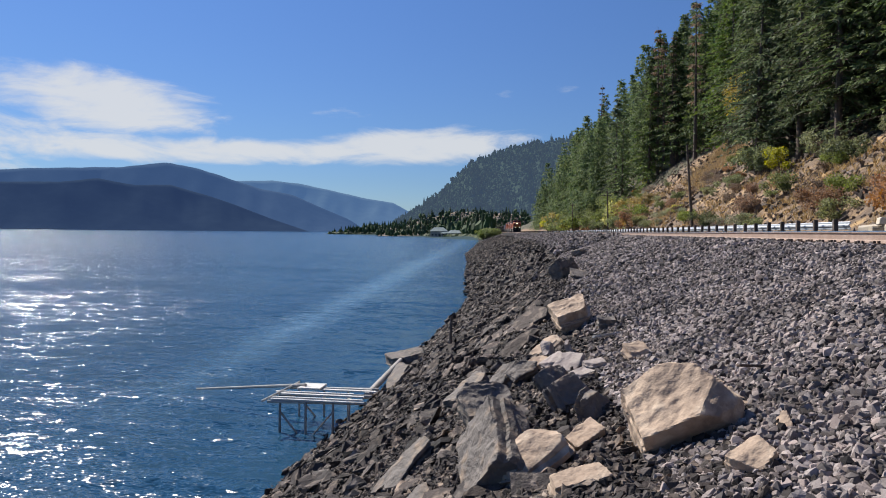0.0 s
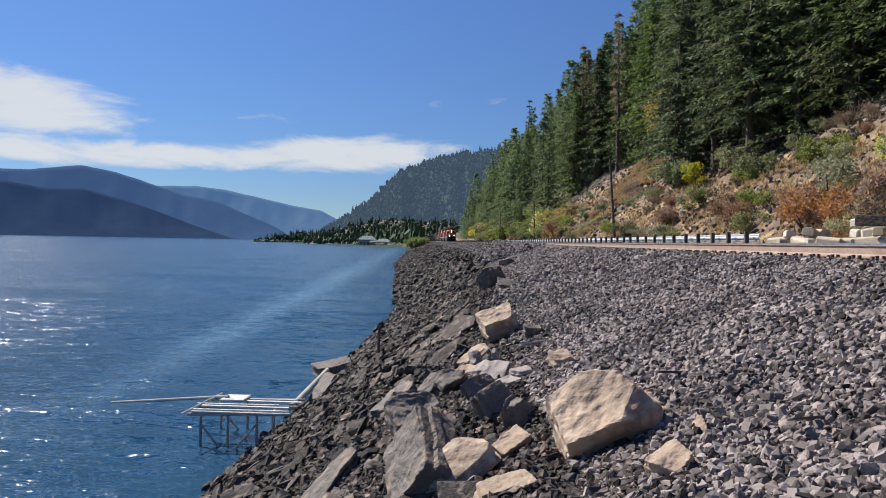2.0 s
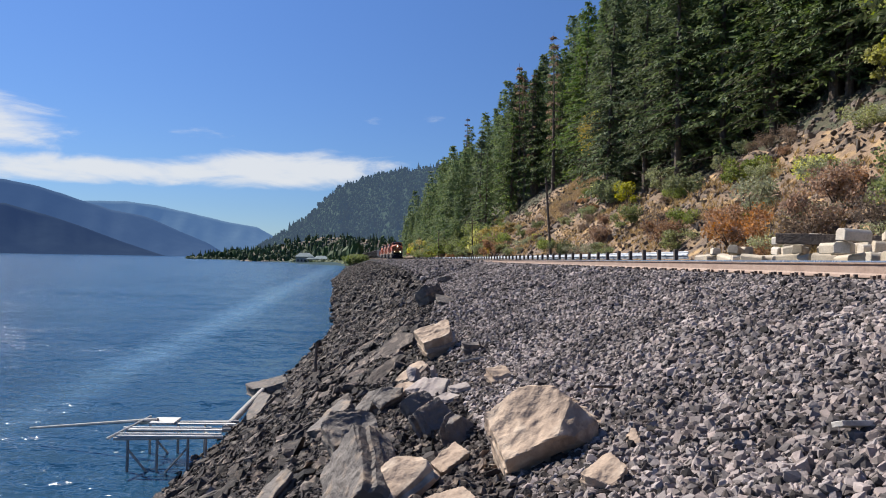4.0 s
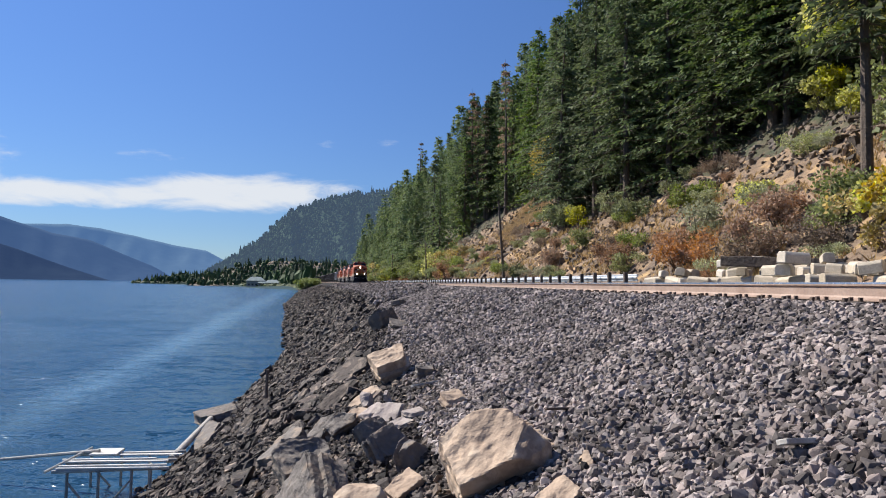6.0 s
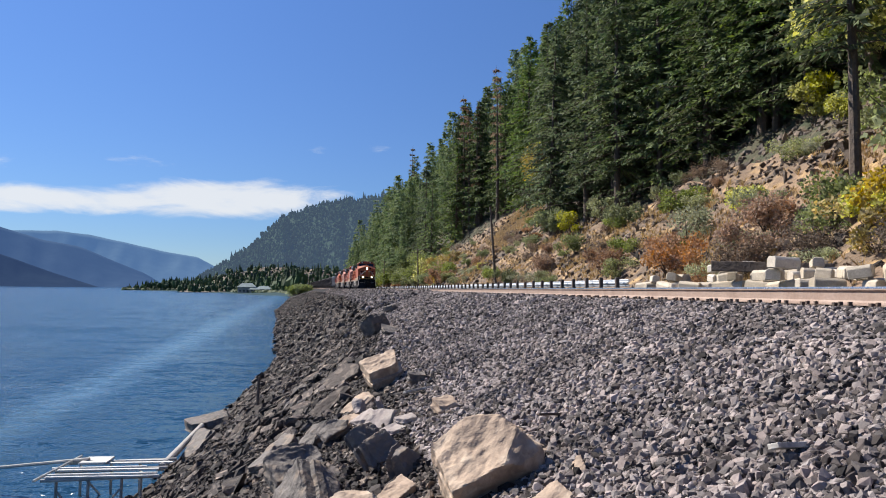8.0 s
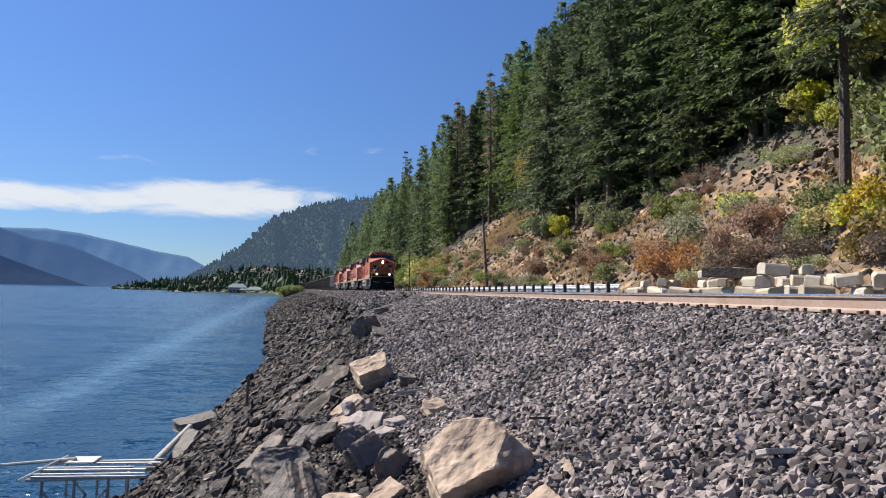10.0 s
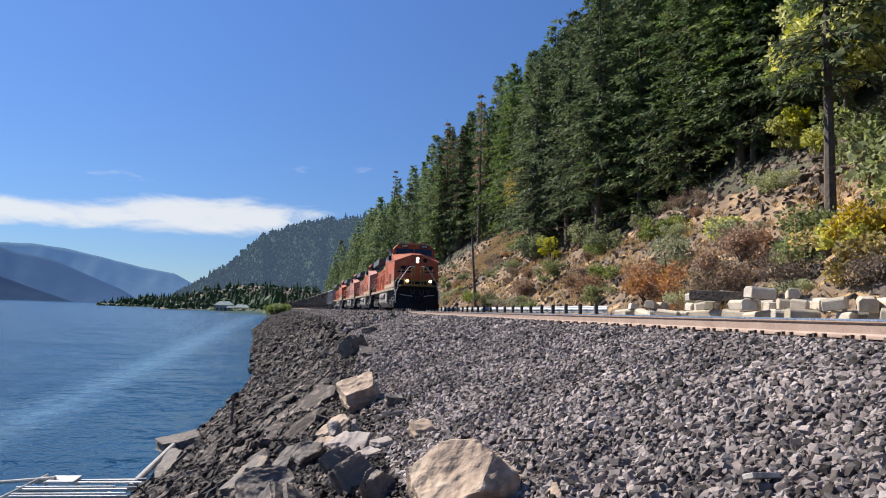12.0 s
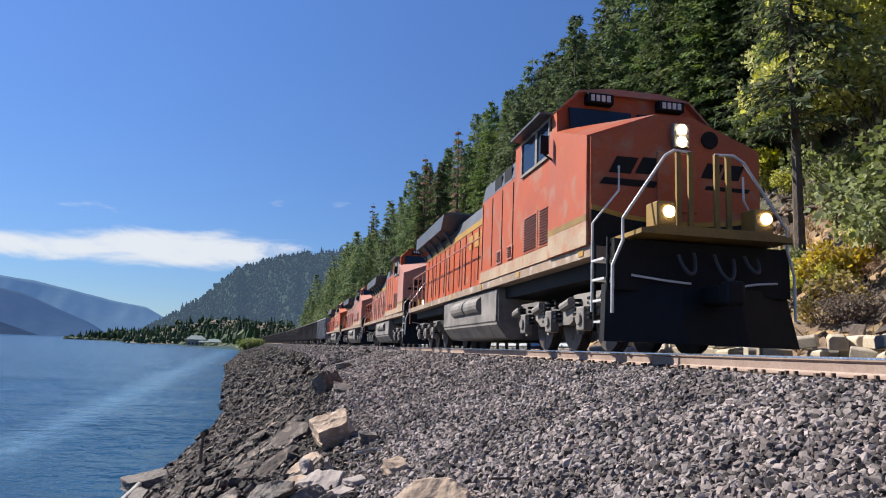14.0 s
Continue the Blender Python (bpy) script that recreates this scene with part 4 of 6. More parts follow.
def tri_mesh(name, v, f, material):
    me = bpy.data.meshes.new(name)
    me.vertices.add(len(v))
    me.vertices.foreach_set("co", v.astype(np.float32).ravel())
    me.loops.add(len(f) * 3)
    me.loops.foreach_set("vertex_index", f.astype(np.int32).ravel())
    me.polygons.add(len(f))
    me.polygons.foreach_set("loop_start", np.arange(0, len(f) * 3, 3, dtype=np.int32))
    me.materials.append(material)
    me.update(calc_edges=True)
    return me


def conifer(seed, h, base, rad, step, fine, material, dead=False):
    """A fir: tapered trunk, limbs in whorls that droop, sprays of needles along them. Returns the meshes of trunk and crown."""
    rng = np.random.default_rng(seed)
    bm = bmesh.new()
    lean = rng.normal(0, 0.25, 2)
    knots = [(lean[0] * (k / 6) ** 2, lean[1] * (k / 6) ** 2, h * k / 6 - (0.8 if k == 0 else 0)) for k in range(7)]
    r0 = h * 0.0115 + 0.04
    for k in range(6):
        rod(bm, knots[k], knots[k + 1], r0 * (1 - k / 6.3), r0 * (1 - (k + 1) / 6.3), 8)
    B, A, S, L, W = [], [], [], [], []
    z = h * base
    while z < h * 0.985:
        t = (z - h * base) / (h * (1 - base))
        reach = rad * ((1 - t) ** 0.85) * (0.55 + 0.45 * min(1, t * 5 + 0.3)) + 0.25
        for k in range(rng.integers(5, 8)):
            if rng.random() < 0.16:
                continue
            a = rng.uniform(0, 6.283)
            ln = reach * rng.uniform(0.5, 1.15)
            out = np.array([math.cos(a), math.sin(a), 0])
            rise = rng.uniform(-0.35, 0.12) + 0.45 * t
            cnt = max(2, int(ln / fine))
            f = (np.arange(cnt) + rng.uniform(0.3, 1, cnt)) / cnt
            f = f[f > 0.05]
            pos = np.array([lean[0] * (z / h) ** 2, lean[1] * (z / h) ** 2, z]) + out * (f * ln)[:, None] + np.array([0, 0, 1.0]) * (rise * f * ln - 0.28 * f * f * ln)[:, None]
            if ln > 0.8:
                rod(bm, (lean[0] * (z / h) ** 2, lean[1] * (z / h) ** 2, z), tuple(pos[-1]), 0.012 * ln + 0.012, 0.008, 4)
            for sgn in (-1, 1, 0.4, -0.6):
                m = len(pos)
                sidew = np.cross(out, [0, 0, 1]) * sgn
                d = unit(out * rng.uniform(0.3, 0.9, (m, 1)) + sidew * rng.uniform(0.4, 1.0, (m, 1)) + np.array([0, 0, 1.0]) * rng.uniform(-1.0, 0.12, (m, 1)))
                sd = unit(np.cross(d, unit(rng.normal(size=(m, 3)) * 0.6 + np.array([0, 0, 1.0]))))
                B.append(pos)
                A.append(d)
                S.append(sd)
                L.append(rng.uniform(1.2, 2.3, m) * fine * (0.7 + 0.5 * (1 - f)))
                W.append(rng.uniform(0.15, 0.30, m) * fine)
        z += step * rng.uniform(0.6, 1.4)
    v, f = kites(np.concatenate(B), np.concatenate(A), np.concatenate(S), np.concatenate(L), np.concatenate(W))
    trunk = bpy.data.meshes.new("trunk")
    bm.to_mesh(trunk)
    bm.free()
    trunk.materials.append(M["bark"])
    return trunk, tri_mesh("crown", v, f, material)


def leafy(seed, n, size, wide, high, lobes, material, trunk_h=0.0, grassy=False):
    """A shrub or broadleaf tree: stems and many small leaves in uneven lobes."""
    rng = np.random.default_rng(seed)
    bm = bmesh.new()
    if grassy:
        a = rng.uniform(0, 6.283, n)
        r = wide * np.sqrt(rng.random(n))
        b = np.stack([r * np.cos(a), r * np.sin(a), np.zeros(n) - 0.05], 1)
        d = unit(np.stack([np.cos(a) * 0.4 + rng.normal(0, 0.3, n), np.sin(a) * 0.4 + rng.normal(0, 0.3, n), np.ones(n)], 1))
        ln, w = rng.uniform(0.5, 1.1, n) * high, rng.uniform(0.4, 1, n) * size
        s = unit(np.cross(d, rng.normal(size=(n, 3))))
        rod(bm, (0, 0, -0.1), (0, 0, 0.1), 0.02, 0.01, 5)
    else:
        c = np.stack([rng.normal(0, wide * 0.42, lobes), rng.normal(0, wide * 0.42, lobes), trunk_h + rng.uniform(0.18, 0.85, lobes) * high], 1)
        rl = rng.uniform(0.22, 0.48, lobes) * min(wide, high)
        for q in c:
            rod(bm, (rng.normal(0, 0.06) * wide, rng.normal(0, 0.06) * wide, max(0.0, trunk_h - 0.1) - (0.2 if trunk_h == 0 else 0)), tuple(q), 0.012 * wide + 0.01, 0.008, 5)
        if trunk_h:
            rod(bm, (0, 0, -0.6), (0.1, 0.05, trunk_h + 0.2), 0.035 * wide + 0.05, 0.025 * wide + 0.03, 9)
        i = rng.integers(0, lobes, n)
        v = unit(rng.normal(size=(n, 3)))
        b = c[i] + v * (rl[i] * rng.random(n) ** 0.45)[:, None] * np.array([1, 1, 0.8])
        b[:, 2] = np.maximum(b[:, 2], 0.03)
        d = unit(v * 0.6 + rng.normal(size=(n, 3)) * 0.7)
        s = unit(np.cross(d, rng.normal(size=(n, 3))))
        ln, w = rng.uniform(0.7, 1.4, n) * size, rng.uniform(0.3, 0.55, n) * size
    v, f = kites(b, d, s, ln, w)
    stem = bpy.data.meshes.new("stem")
    bm.to_mesh(stem)
    bm.free()
    stem.materials.append(M["bark"])
    return stem, tri_mesh("leaves", v, f, material)


def plant(name, parts_, names, u, s, scale, turn, label, category, group, sink=0.0, x=None):
    p = new(name)
    at = place(u, s, -sink)
    p.matrix_basis = Matrix.Translation(at) @ pose(0, 0, 0, 0, 0, turn) @ Matrix.Diagonal((scale, scale, scale, 1))
    for me, nm in zip(parts_, names):
        c = new(nm, me)
        c.parent = p
    return tagged(p, label, category, group)


def build_forest():
    r = random.Random(12)
    near = [conifer(k, 31, b, rad, 0.66, 0.50, M["needles"]) for k, b, rad in ((1, 0.14, 6.6), (2, 0.24, 6.0), (3, 0.07, 7.0), (4, 0.18, 5.6))]
    mid = [conifer(k, 30, b, rad, 1.0, 0.75, M["needles"]) for k, b, rad in ((11, 0.04, 7.2), (12, 0.07, 6.6), (13, 0.02, 7.8))]
    lone = [conifer(9, 24, 0.34, 4.2, 0.6, 0.42, M["needles"])]
    snag = conifer(21, 31, 0.35, 1.6, 1.6, 0.5, M["twig"])
    fir, group = ("tall dark green fir with drooping limbs on the hillside", "firs on the hillside")

    def tree(kinds, x, y, h, label=fir):
        u = x - float(track_x(y))
        plant("fir_tree", r.choice(kinds), ("trunk", "crown"), u, y, h / 31, r.uniform(0, 360), label, "tree", group, 0.3)

    # the edge of the forest, whose feet and tops show plainly
    for x, y, h in ((26.1, 91, 29), (27.8, 94, 30), (28.4, 73, 31), (31, 80, 33), (28.6, 84, 30), (29.5, 99, 29), (34, 116, 29), (32.5, 133, 28), (31, 145, 27), (27, 152, 28), (23.5, 160, 29),
                    (34.5, 66, 33), (36.5, 58, 34), (35, 73, 34), (39, 64, 36), (31, 98, 34), (34, 92, 33), (36, 79, 35)):
        tree(near, x, y, h * r.uniform(0.96, 1.05))
    for x, y, h in ((33, 62, 29), (35.5, 57, 30), (38, 60, 33), (31.5, 69, 29), (36.5, 52, 29), (39.5, 55, 32), (29.5, 77, 28)):
        tree(near[2:3], x, y, h)
    tree(lone, 25, 32, 31, "lone fir with a bare lower trunk on the slope")
    for k in range(62):
        y = r.uniform(55, 135)
        x = min(r.uniform(36, 56) - 0.05 * y, 0.66 * y + r.uniform(-3, 0))
        tree(near, x, y, r.uniform(24, 35))
    far = []
    for k in range(250):
        y = 106 + 264 * r.random() ** 0.9
        u0 = 33 - 19 * min(1, max(0, (y - 138) / 30))
        u = u0 + 46 * r.random() ** 1.4
        h = r.uniform(20, 33) * (1 if u > u0 + 4 else 0.75)
        if y < 185:
            tree(mid, float(track_x(y)) + u, y, h)
        else:
            far.append((float(track_x(y)) + u, y, float(ground(u, y)) - 0.3, h / 31))
    for k in range(26):
        y = r.uniform(104, 152)
        tree(mid, float(track_x(y)) + r.uniform(33, 50), y, r.uniform(24, 31))
    for k in range(44):
        y = r.uniform(62, 125)
        tree(mid, float(track_x(y)) + r.uniform(48, 62), y, r.uniform(24, 34))
    for x, y, h in ((29, 141, 33), (24.5, 157, 33), (25.4, 155, 29), (20.5, 262, 36), (26.5, 152, 28)):
        u = x - float(track_x(y))
        plant("dead_fir", snag, ("trunk", "crown"), u, y, h / 31, r.uniform(0, 360), "bare grey topped fir standing above the others", "tree", "firs on the hillside", 0.3)

    shapes = []
    for trunk, crown in mid:
        v = np.empty(len(crown.vertices) * 3)
        crown.vertices.foreach_get("co", v)
        f = np.empty(len(crown.polygons) * 3, dtype=np.int32)
        crown.loops.foreach_get("vertex_index", f)
        shapes.append((v.reshape(-1, 3), f.reshape(-1, 3)))
    far = np.array(far)
    rng = np.random.default_rng(3)
    tagged(strew("fir_woods", shapes, far[:, :3], far[:, 3], turns(rng, len(far), True, 0.02), M["needles"], rng), "dense dark firs further along the hillside", "woods", kind="stuff")


build_forest()


def build_brush():
    r = random.Random(23)
    kinds = {
        "lime": [leafy(40 + k, 1500, 0.17, 1.5, 2.6, 9, M["leaf_lime"]) for k in range(2)],
        "green": [leafy(50 + k, 2200, 0.12, 1.4, 1.9, 11, M["leaf_green"]) for k in range(2)],
        "gold": [leafy(60 + k, 1700, 0.16, 1.5, 2.2, 10, M["leaf_gold"]) for k in range(2)],
        "rust": [leafy(70 + k, 2600, 0.085, 1.5, 1.2, 13, M["leaf_rust"]) for k in range(2)],
        "pale": [leafy(80 + k, 2200, 0.10, 1.3, 1.4, 11, M["leaf_pale"]) for k in range(2)],
        "twig": [leafy(90 + k, 2400, 0.075, 1.3, 1.3, 12, M["twig"]) for k in range(2)],
        "straw": [leafy(100 + k, 420, 0.035, 0.55, 0.75, 3, M["straw"], grassy=True) for k in range(3)],
    }
    words = {"lime": ("yellow-green leafy shrub on the slope", "shrub"), "green": ("dusty green shrub on the dry slope", "shrub"), "gold": ("golden autumn shrub beside the road", "shrub"),
             "rust": ("low rust-brown brush on the dry slope", "shrub"), "pale": ("pale sage-green shrub on the slope", "shrub"), "twig": ("bare brown twiggy bush on the slope", "shrub"),
             "straw": ("tuft of dry straw-coloured grass", "grass tuft")}

    def bush(kind, u, s, scale=1.0):
        label, cat = words[kind]
        plant("grass_tuft" if kind == "straw" else "shrub", r.choice(kinds[kind]), ("stem", "leaves"), u, s, scale, r.uniform(0, 360), label, cat, "brush on the slope", 0.05)

    for kind, x, y, sc in (("lime", 35.0, 49, 1.3), ("lime", 36.6, 50.5, 1.6), ("gold", 20.6, 25.2, 1.0), ("gold", 22.2, 26.0, 1.2), ("lime", 21.6, 26.6, 1.2), ("green", 22.8, 31, 1.6), ("twig", 20.5, 29, 1.4), ("rust", 20.8, 34, 1.7),
                           ("rust", 22.4, 35.5, 1.8), ("twig", 19.4, 33, 1.5), ("lime", 24.2, 41, 1.2), ("pale", 24.5, 39, 1.3), ("rust", 19.6, 41, 1.9), ("rust", 19.8, 43, 1.6), ("pale", 22.0, 44, 1.6), ("rust", 19.2, 52, 1.7), ("rust", 19.9, 72, 1.8),
                           ("green", 26, 52, 1.6), ("green", 26.5, 67, 1.7), ("pale", 28, 75, 1.8), ("lime", 26.8, 98, 1.8), ("green", 25.5, 85, 1.9), ("green", 17.6, 78, 1.2), ("pale", 27.5, 32, 1.7), ("green", 29.5, 33, 2.2), ("green", 24.5, 24.5, 2.6), ("green", 25.8, 22.5, 3.0), ("gold", 24.6, 21.5, 1.4), ("lime", 25.5, 27.6, 1.4)):
        bush(kind, x - float(track_x(y)), y, sc)
    for k in range(150):
        s = r.uniform(8, 165)
        u = 12.4 + 14 * r.random() ** 1.2
        bush(r.choices(("rust", "twig", "green", "pale", "gold", "lime"), (3, 3, 3, 3, 0.8, 0.7))[0], u, s, r.uniform(0.5, 1.25))
    for k in range(26):
        s = r.uniform(372, 470)
        bush("green", r.uniform(-12.5, -5.0), s, r.uniform(1.8, 3.6))
    for k in range(60):
        s = r.uniform(125, 300)
        bush(r.choices(("lime", "green", "gold", "rust"), (1.5, 5, 0.8, 2))[0], r.uniform(12.2, 16), s, r.uniform(1.6, 3.0))
    # broadleaf trees high on the right
    broad = [leafy(120 + k, 7500, 0.25, 4.4, 8.5, 22, M[m], trunk_h=4.0) for k, m in ((0, "leaf_green"), (1, "leaf_lime"), (2, "leaf_gold"))]
    for k, x, y, sc in ((0, 39, 31, 1.1), (1, 43, 30, 1.3), (2, 45, 24, 1.3), (1, 40, 24, 1.2), (0, 36, 26, 1.0), (1, 47, 33, 1.4), (0, 44, 38, 1.2), (2, 50, 28, 1.3), (1, 48, 20, 1.3), (0, 33, 17, 1.0), (1, 37, 14, 1.1), (2, 31.5, 112, 1.0), (1, 32.5, 108, 0.95), (1, 33, 118, 0.9), (1, 52, 40, 1.5), (0, 46, 28, 1.4), (1, 50, 36, 1.5), (2, 54, 32, 1.5), (1, 42, 22, 1.3), (0, 40, 19, 1.2), (1, 55, 24, 1.5), (1, 48, 42, 1.4), (0, 53, 47, 1.5), (1, 35, 20, 0.9), (0, 31, 38, 1.0), (1, 34, 43, 1.1), (1, 37, 40, 1.25), (0, 40, 44, 1.3), (1, 34, 34, 1.05), (1, 43, 47, 1.5), (0, 47, 52, 1.5), (2, 41, 35, 1.2), (1, 32, 29, 0.9), (1, 46, 58, 1.5), (1, 41.5, 43, 1.5), (1, 45, 47, 1.6), (1, 39, 37.5, 1.35), (1, 49, 49, 1.7), (0, 37, 33, 1.2), (1, 44, 39, 1.6), (1, 30, 33.5, 1.2), (1, 32.5, 36.5, 1.3), (1, 29.4, 31.2, 1.0)):
        plant("broadleaf_tree", broad[k], ("trunk", "leaves"), x - float(track_x(y)), y, sc, r.uniform(0, 360), "broadleaf tree turning yellow green in autumn", "tree", "broadleaf trees on the slope", 0.2)
    rng = np.random.default_rng(5)
    n = 5200
    v, f = kites(np.zeros((7, 3)), unit(np.stack([rng.normal(0, 0.35, 7), rng.normal(0, 0.35, 7), np.ones(7)], 1)), unit(rng.normal(size=(7, 3))), rng.uniform(0.5, 1.0, 7), np.full(7, 0.05))
    patch = rng.uniform([12.2, 5], [22, 160], (60, 2))
    i = rng.integers(0, 60, n)
    u, s = np.abs(patch[i, 0] + rng.normal(0, 1.0, n) - 12.1) + 12.1, patch[i, 1] + rng.normal(0, 2.6, n)
    tagged(strew("dry_grass", [(v, f)], np.stack([track_x(s) + u, s, ground(u, s)], 1), rng.uniform(0.35, 0.9, n), turns(rng, n, True, 0.15), M["straw"], rng),
           "dry straw-coloured grass along the foot of the slope", "grass", kind="stuff")
    # the bare yellow slide high on the slope
    n = 6500
    t, w = rng.random(n), rng.normal(0, 1, n)
    u = 22 + 10 * t + 0.5 * w
    s = 121 + 5 * t + 4.5 * w * (1.1 - 0.4 * t)
    tagged(strew("slide_grass", [(v, f)], np.stack([track_x(s) + u, s, ground(u, s) - 0.1], 1), rng.uniform(0.5, 1.0, n), turns(rng, n, True, 0.15), M["straw"], rng),
           "dry golden grass on the slide below the firs", "grass", kind="stuff")


build_brush()


def build_far_shore():
    rng = np.random.default_rng(61)
    # a rough fir: three stacked ragged cones
    shapes = []
    for k in range(5):
        vs, fs = [], []
        for z0, z1, r in ((0.05, 0.55, 0.20), (0.32, 0.80, 0.15), (0.6, 1.0, 0.09)):
            b = len(vs)
            m = 7
            for i in range(m):
                a = 6.283 * i / m + rng.uniform(-0.2, 0.2)
                q = r * rng.uniform(0.6, 1.2)
                vs.append((q * math.cos(a), q * math.sin(a), z0 + rng.uniform(-0.05, 0.05)))
            vs.append((0, 0, z1))
            fs += [(b + i, b + (i + 1) % m, b + m) for i in range(m)]
        shapes.append((np.array(vs), np.array(fs)))
    round_ = [hull_rock(rng, 22, 0.9, 1.0) for _ in range(4)]
    puffs = [(v * np.array([0.26, 0.26, 0.42]) + np.array([0, 0, 0.42]), f) for v, f in round_]
    # wooded spit and shore
    n = 520
    a = rng.uniform(-17.2, -4.2, n)
    d = np.interp(a, [-17.2, -12, -9, -6, -4.2], [1050, 1000, 800, 560, 420]) + rng.uniform(0, 60, n)
    h = rng.uniform(7, 22, n) * np.clip(0.4 + (a + 17.4) / 5, 0.4, 1)
    p = np.stack([d * np.sin(np.radians(a)), d * np.cos(np.radians(a)), np.full(n, 0.3)], 1)
    keep = ~((a > -9.6) & (a < -6.6) & (d < 640))
    tagged(strew("shore_woods", shapes[:2] + puffs, p[keep], h[keep], turns(rng, keep.sum(), True, 0.03), M["needles_far"], rng), "dark firs along the far river shore", "woods", kind="stuff")
    n = 420
    a = rng.uniform(-17.4, -3.6, n)
    d = np.interp(a, [-17.2, -12, -9, -6, -4.2], [1045, 990, 650, 540, 380]) + rng.uniform(-6, 25, n)
    p = np.stack([d * np.sin(np.radians(a)), d * np.cos(np.radians(a)), np.full(n, 0.8)], 1)
    tagged(strew("shore_thicket", round_, p, rng.uniform(1.6, 4.5, n), turns(rng, n, True, 0.2), M["leaf_shore"], rng), "green thicket along the far water's edge", "thicket", kind="stuff")
    bluff = ridge("backdrop_bluff", "low tan bluff with scattered firs above the far shore", 860,
                  [-13.5, -11.5, -10.4, -9.5, -8.4, -7.2, -6, -4.5, -3, -1], [0.1, 0.5, 0.9, 1.1, 1.35, 1.7, 1.6, 1.5, 1.5, 1.4], 150, M["bluff"], 52, steps=90, rug=0.4)
    crag = np.empty(len(bluff.data.vertices) * 3)
    bluff.data.vertices.foreach_get("co", crag)
    crag = crag.reshape(23, -1, 3)
    n = 900
    i, j = rng.integers(1, 22, n), rng.integers(0, 90, n)
    q = crag[i, j] + rng.normal(0, 2.0, (n, 3)) * np.array([1, 1, 0])
    tagged(strew("bluff_woods", shapes + puffs, q - np.array([0, 0, 0.8]), rng.uniform(4, 11, n), turns(rng, n, True, 0.03), M["needles_far"], rng), "firs and brush scattered over the tan bluff", "woods", kind="stuff")
    land = [(1060, -17.6), (1040, -14), (985, -12), (800, -9.6), (640, -9.2), (610, -7.5), (520, -6), (400, -5)]
    top, low = [], []
    for dd, aa in land:
        low.append((dd * math.sin(radians(aa)), dd * math.cos(radians(aa)), -0.5))
        top.append((1.35 * dd * math.sin(radians(aa + 1.5)), 1.35 * dd * math.cos(radians(aa + 1.5)), 6.0))
    v = low + top
    k = len(land)
    # shares the far hill's emission, which imitates haze
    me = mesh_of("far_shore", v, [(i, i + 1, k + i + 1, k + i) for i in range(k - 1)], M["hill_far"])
    tagged(new("backdrop_shore", me), "low wooded far shore", "shore", kind="structure")
    # trees over the far hill, thickest along its crest
    hill = bpy.data.objects["backdrop_hill"].data
    co = np.empty(len(hill.vertices) * 3)
    hill.vertices.foreach_get("co", co)
    co = co.reshape(23, -1, 3)
    n = 9000
    i, j = np.minimum(21 * rng.random(n) ** 0.75, 20.9), rng.uniform(0, co.shape[1] - 2, n)
    i0, j0 = i.astype(int), j.astype(int)
    fi, fj = (i - i0)[:, None], (j - j0)[:, None]
    p = (co[i0, j0] * (1 - fi) + co[i0 + 1, j0] * fi) * (1 - fj) + (co[i0, j0 + 1] * (1 - fi) + co[i0 + 1, j0 + 1] * fi) * fj
    keep = wave(p[:, 0], p[:, 2] * 2, 0.02, 90) > -0.95
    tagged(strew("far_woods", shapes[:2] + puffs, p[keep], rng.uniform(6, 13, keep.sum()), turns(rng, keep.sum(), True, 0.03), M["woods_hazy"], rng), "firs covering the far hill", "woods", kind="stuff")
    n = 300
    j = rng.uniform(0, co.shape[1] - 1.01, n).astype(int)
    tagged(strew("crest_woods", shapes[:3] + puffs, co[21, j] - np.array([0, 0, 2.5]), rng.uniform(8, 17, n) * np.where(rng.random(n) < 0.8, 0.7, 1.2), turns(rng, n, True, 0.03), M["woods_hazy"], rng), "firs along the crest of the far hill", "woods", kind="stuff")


M["bluff"] = mat("tan_rock_bluff", (0.20, 0.145, 0.10), (0.06, 0.065, 0.045), 0.03, 0.95, bump=0.4, fine=0.5, dirt=(0.06, 0.065, 0.045))
M["leaf_shore"] = leaf("shore_thicket_leaves", (0.14, 0.17, 0.065), (0.085, 0.115, 0.05))
# bluish emission on the firs stands in for haze
M["woods_hazy"] = mat("far_firs_haze_glow", (0.04, 0.06, 0.03), (0.025, 0.04, 0.025), 0.02, 1.0, bump=0, fine=0.2, spec=0, island=0.6, emit=(0.08, 0.118, 0.185), glow=0.38)
build_far_shore()


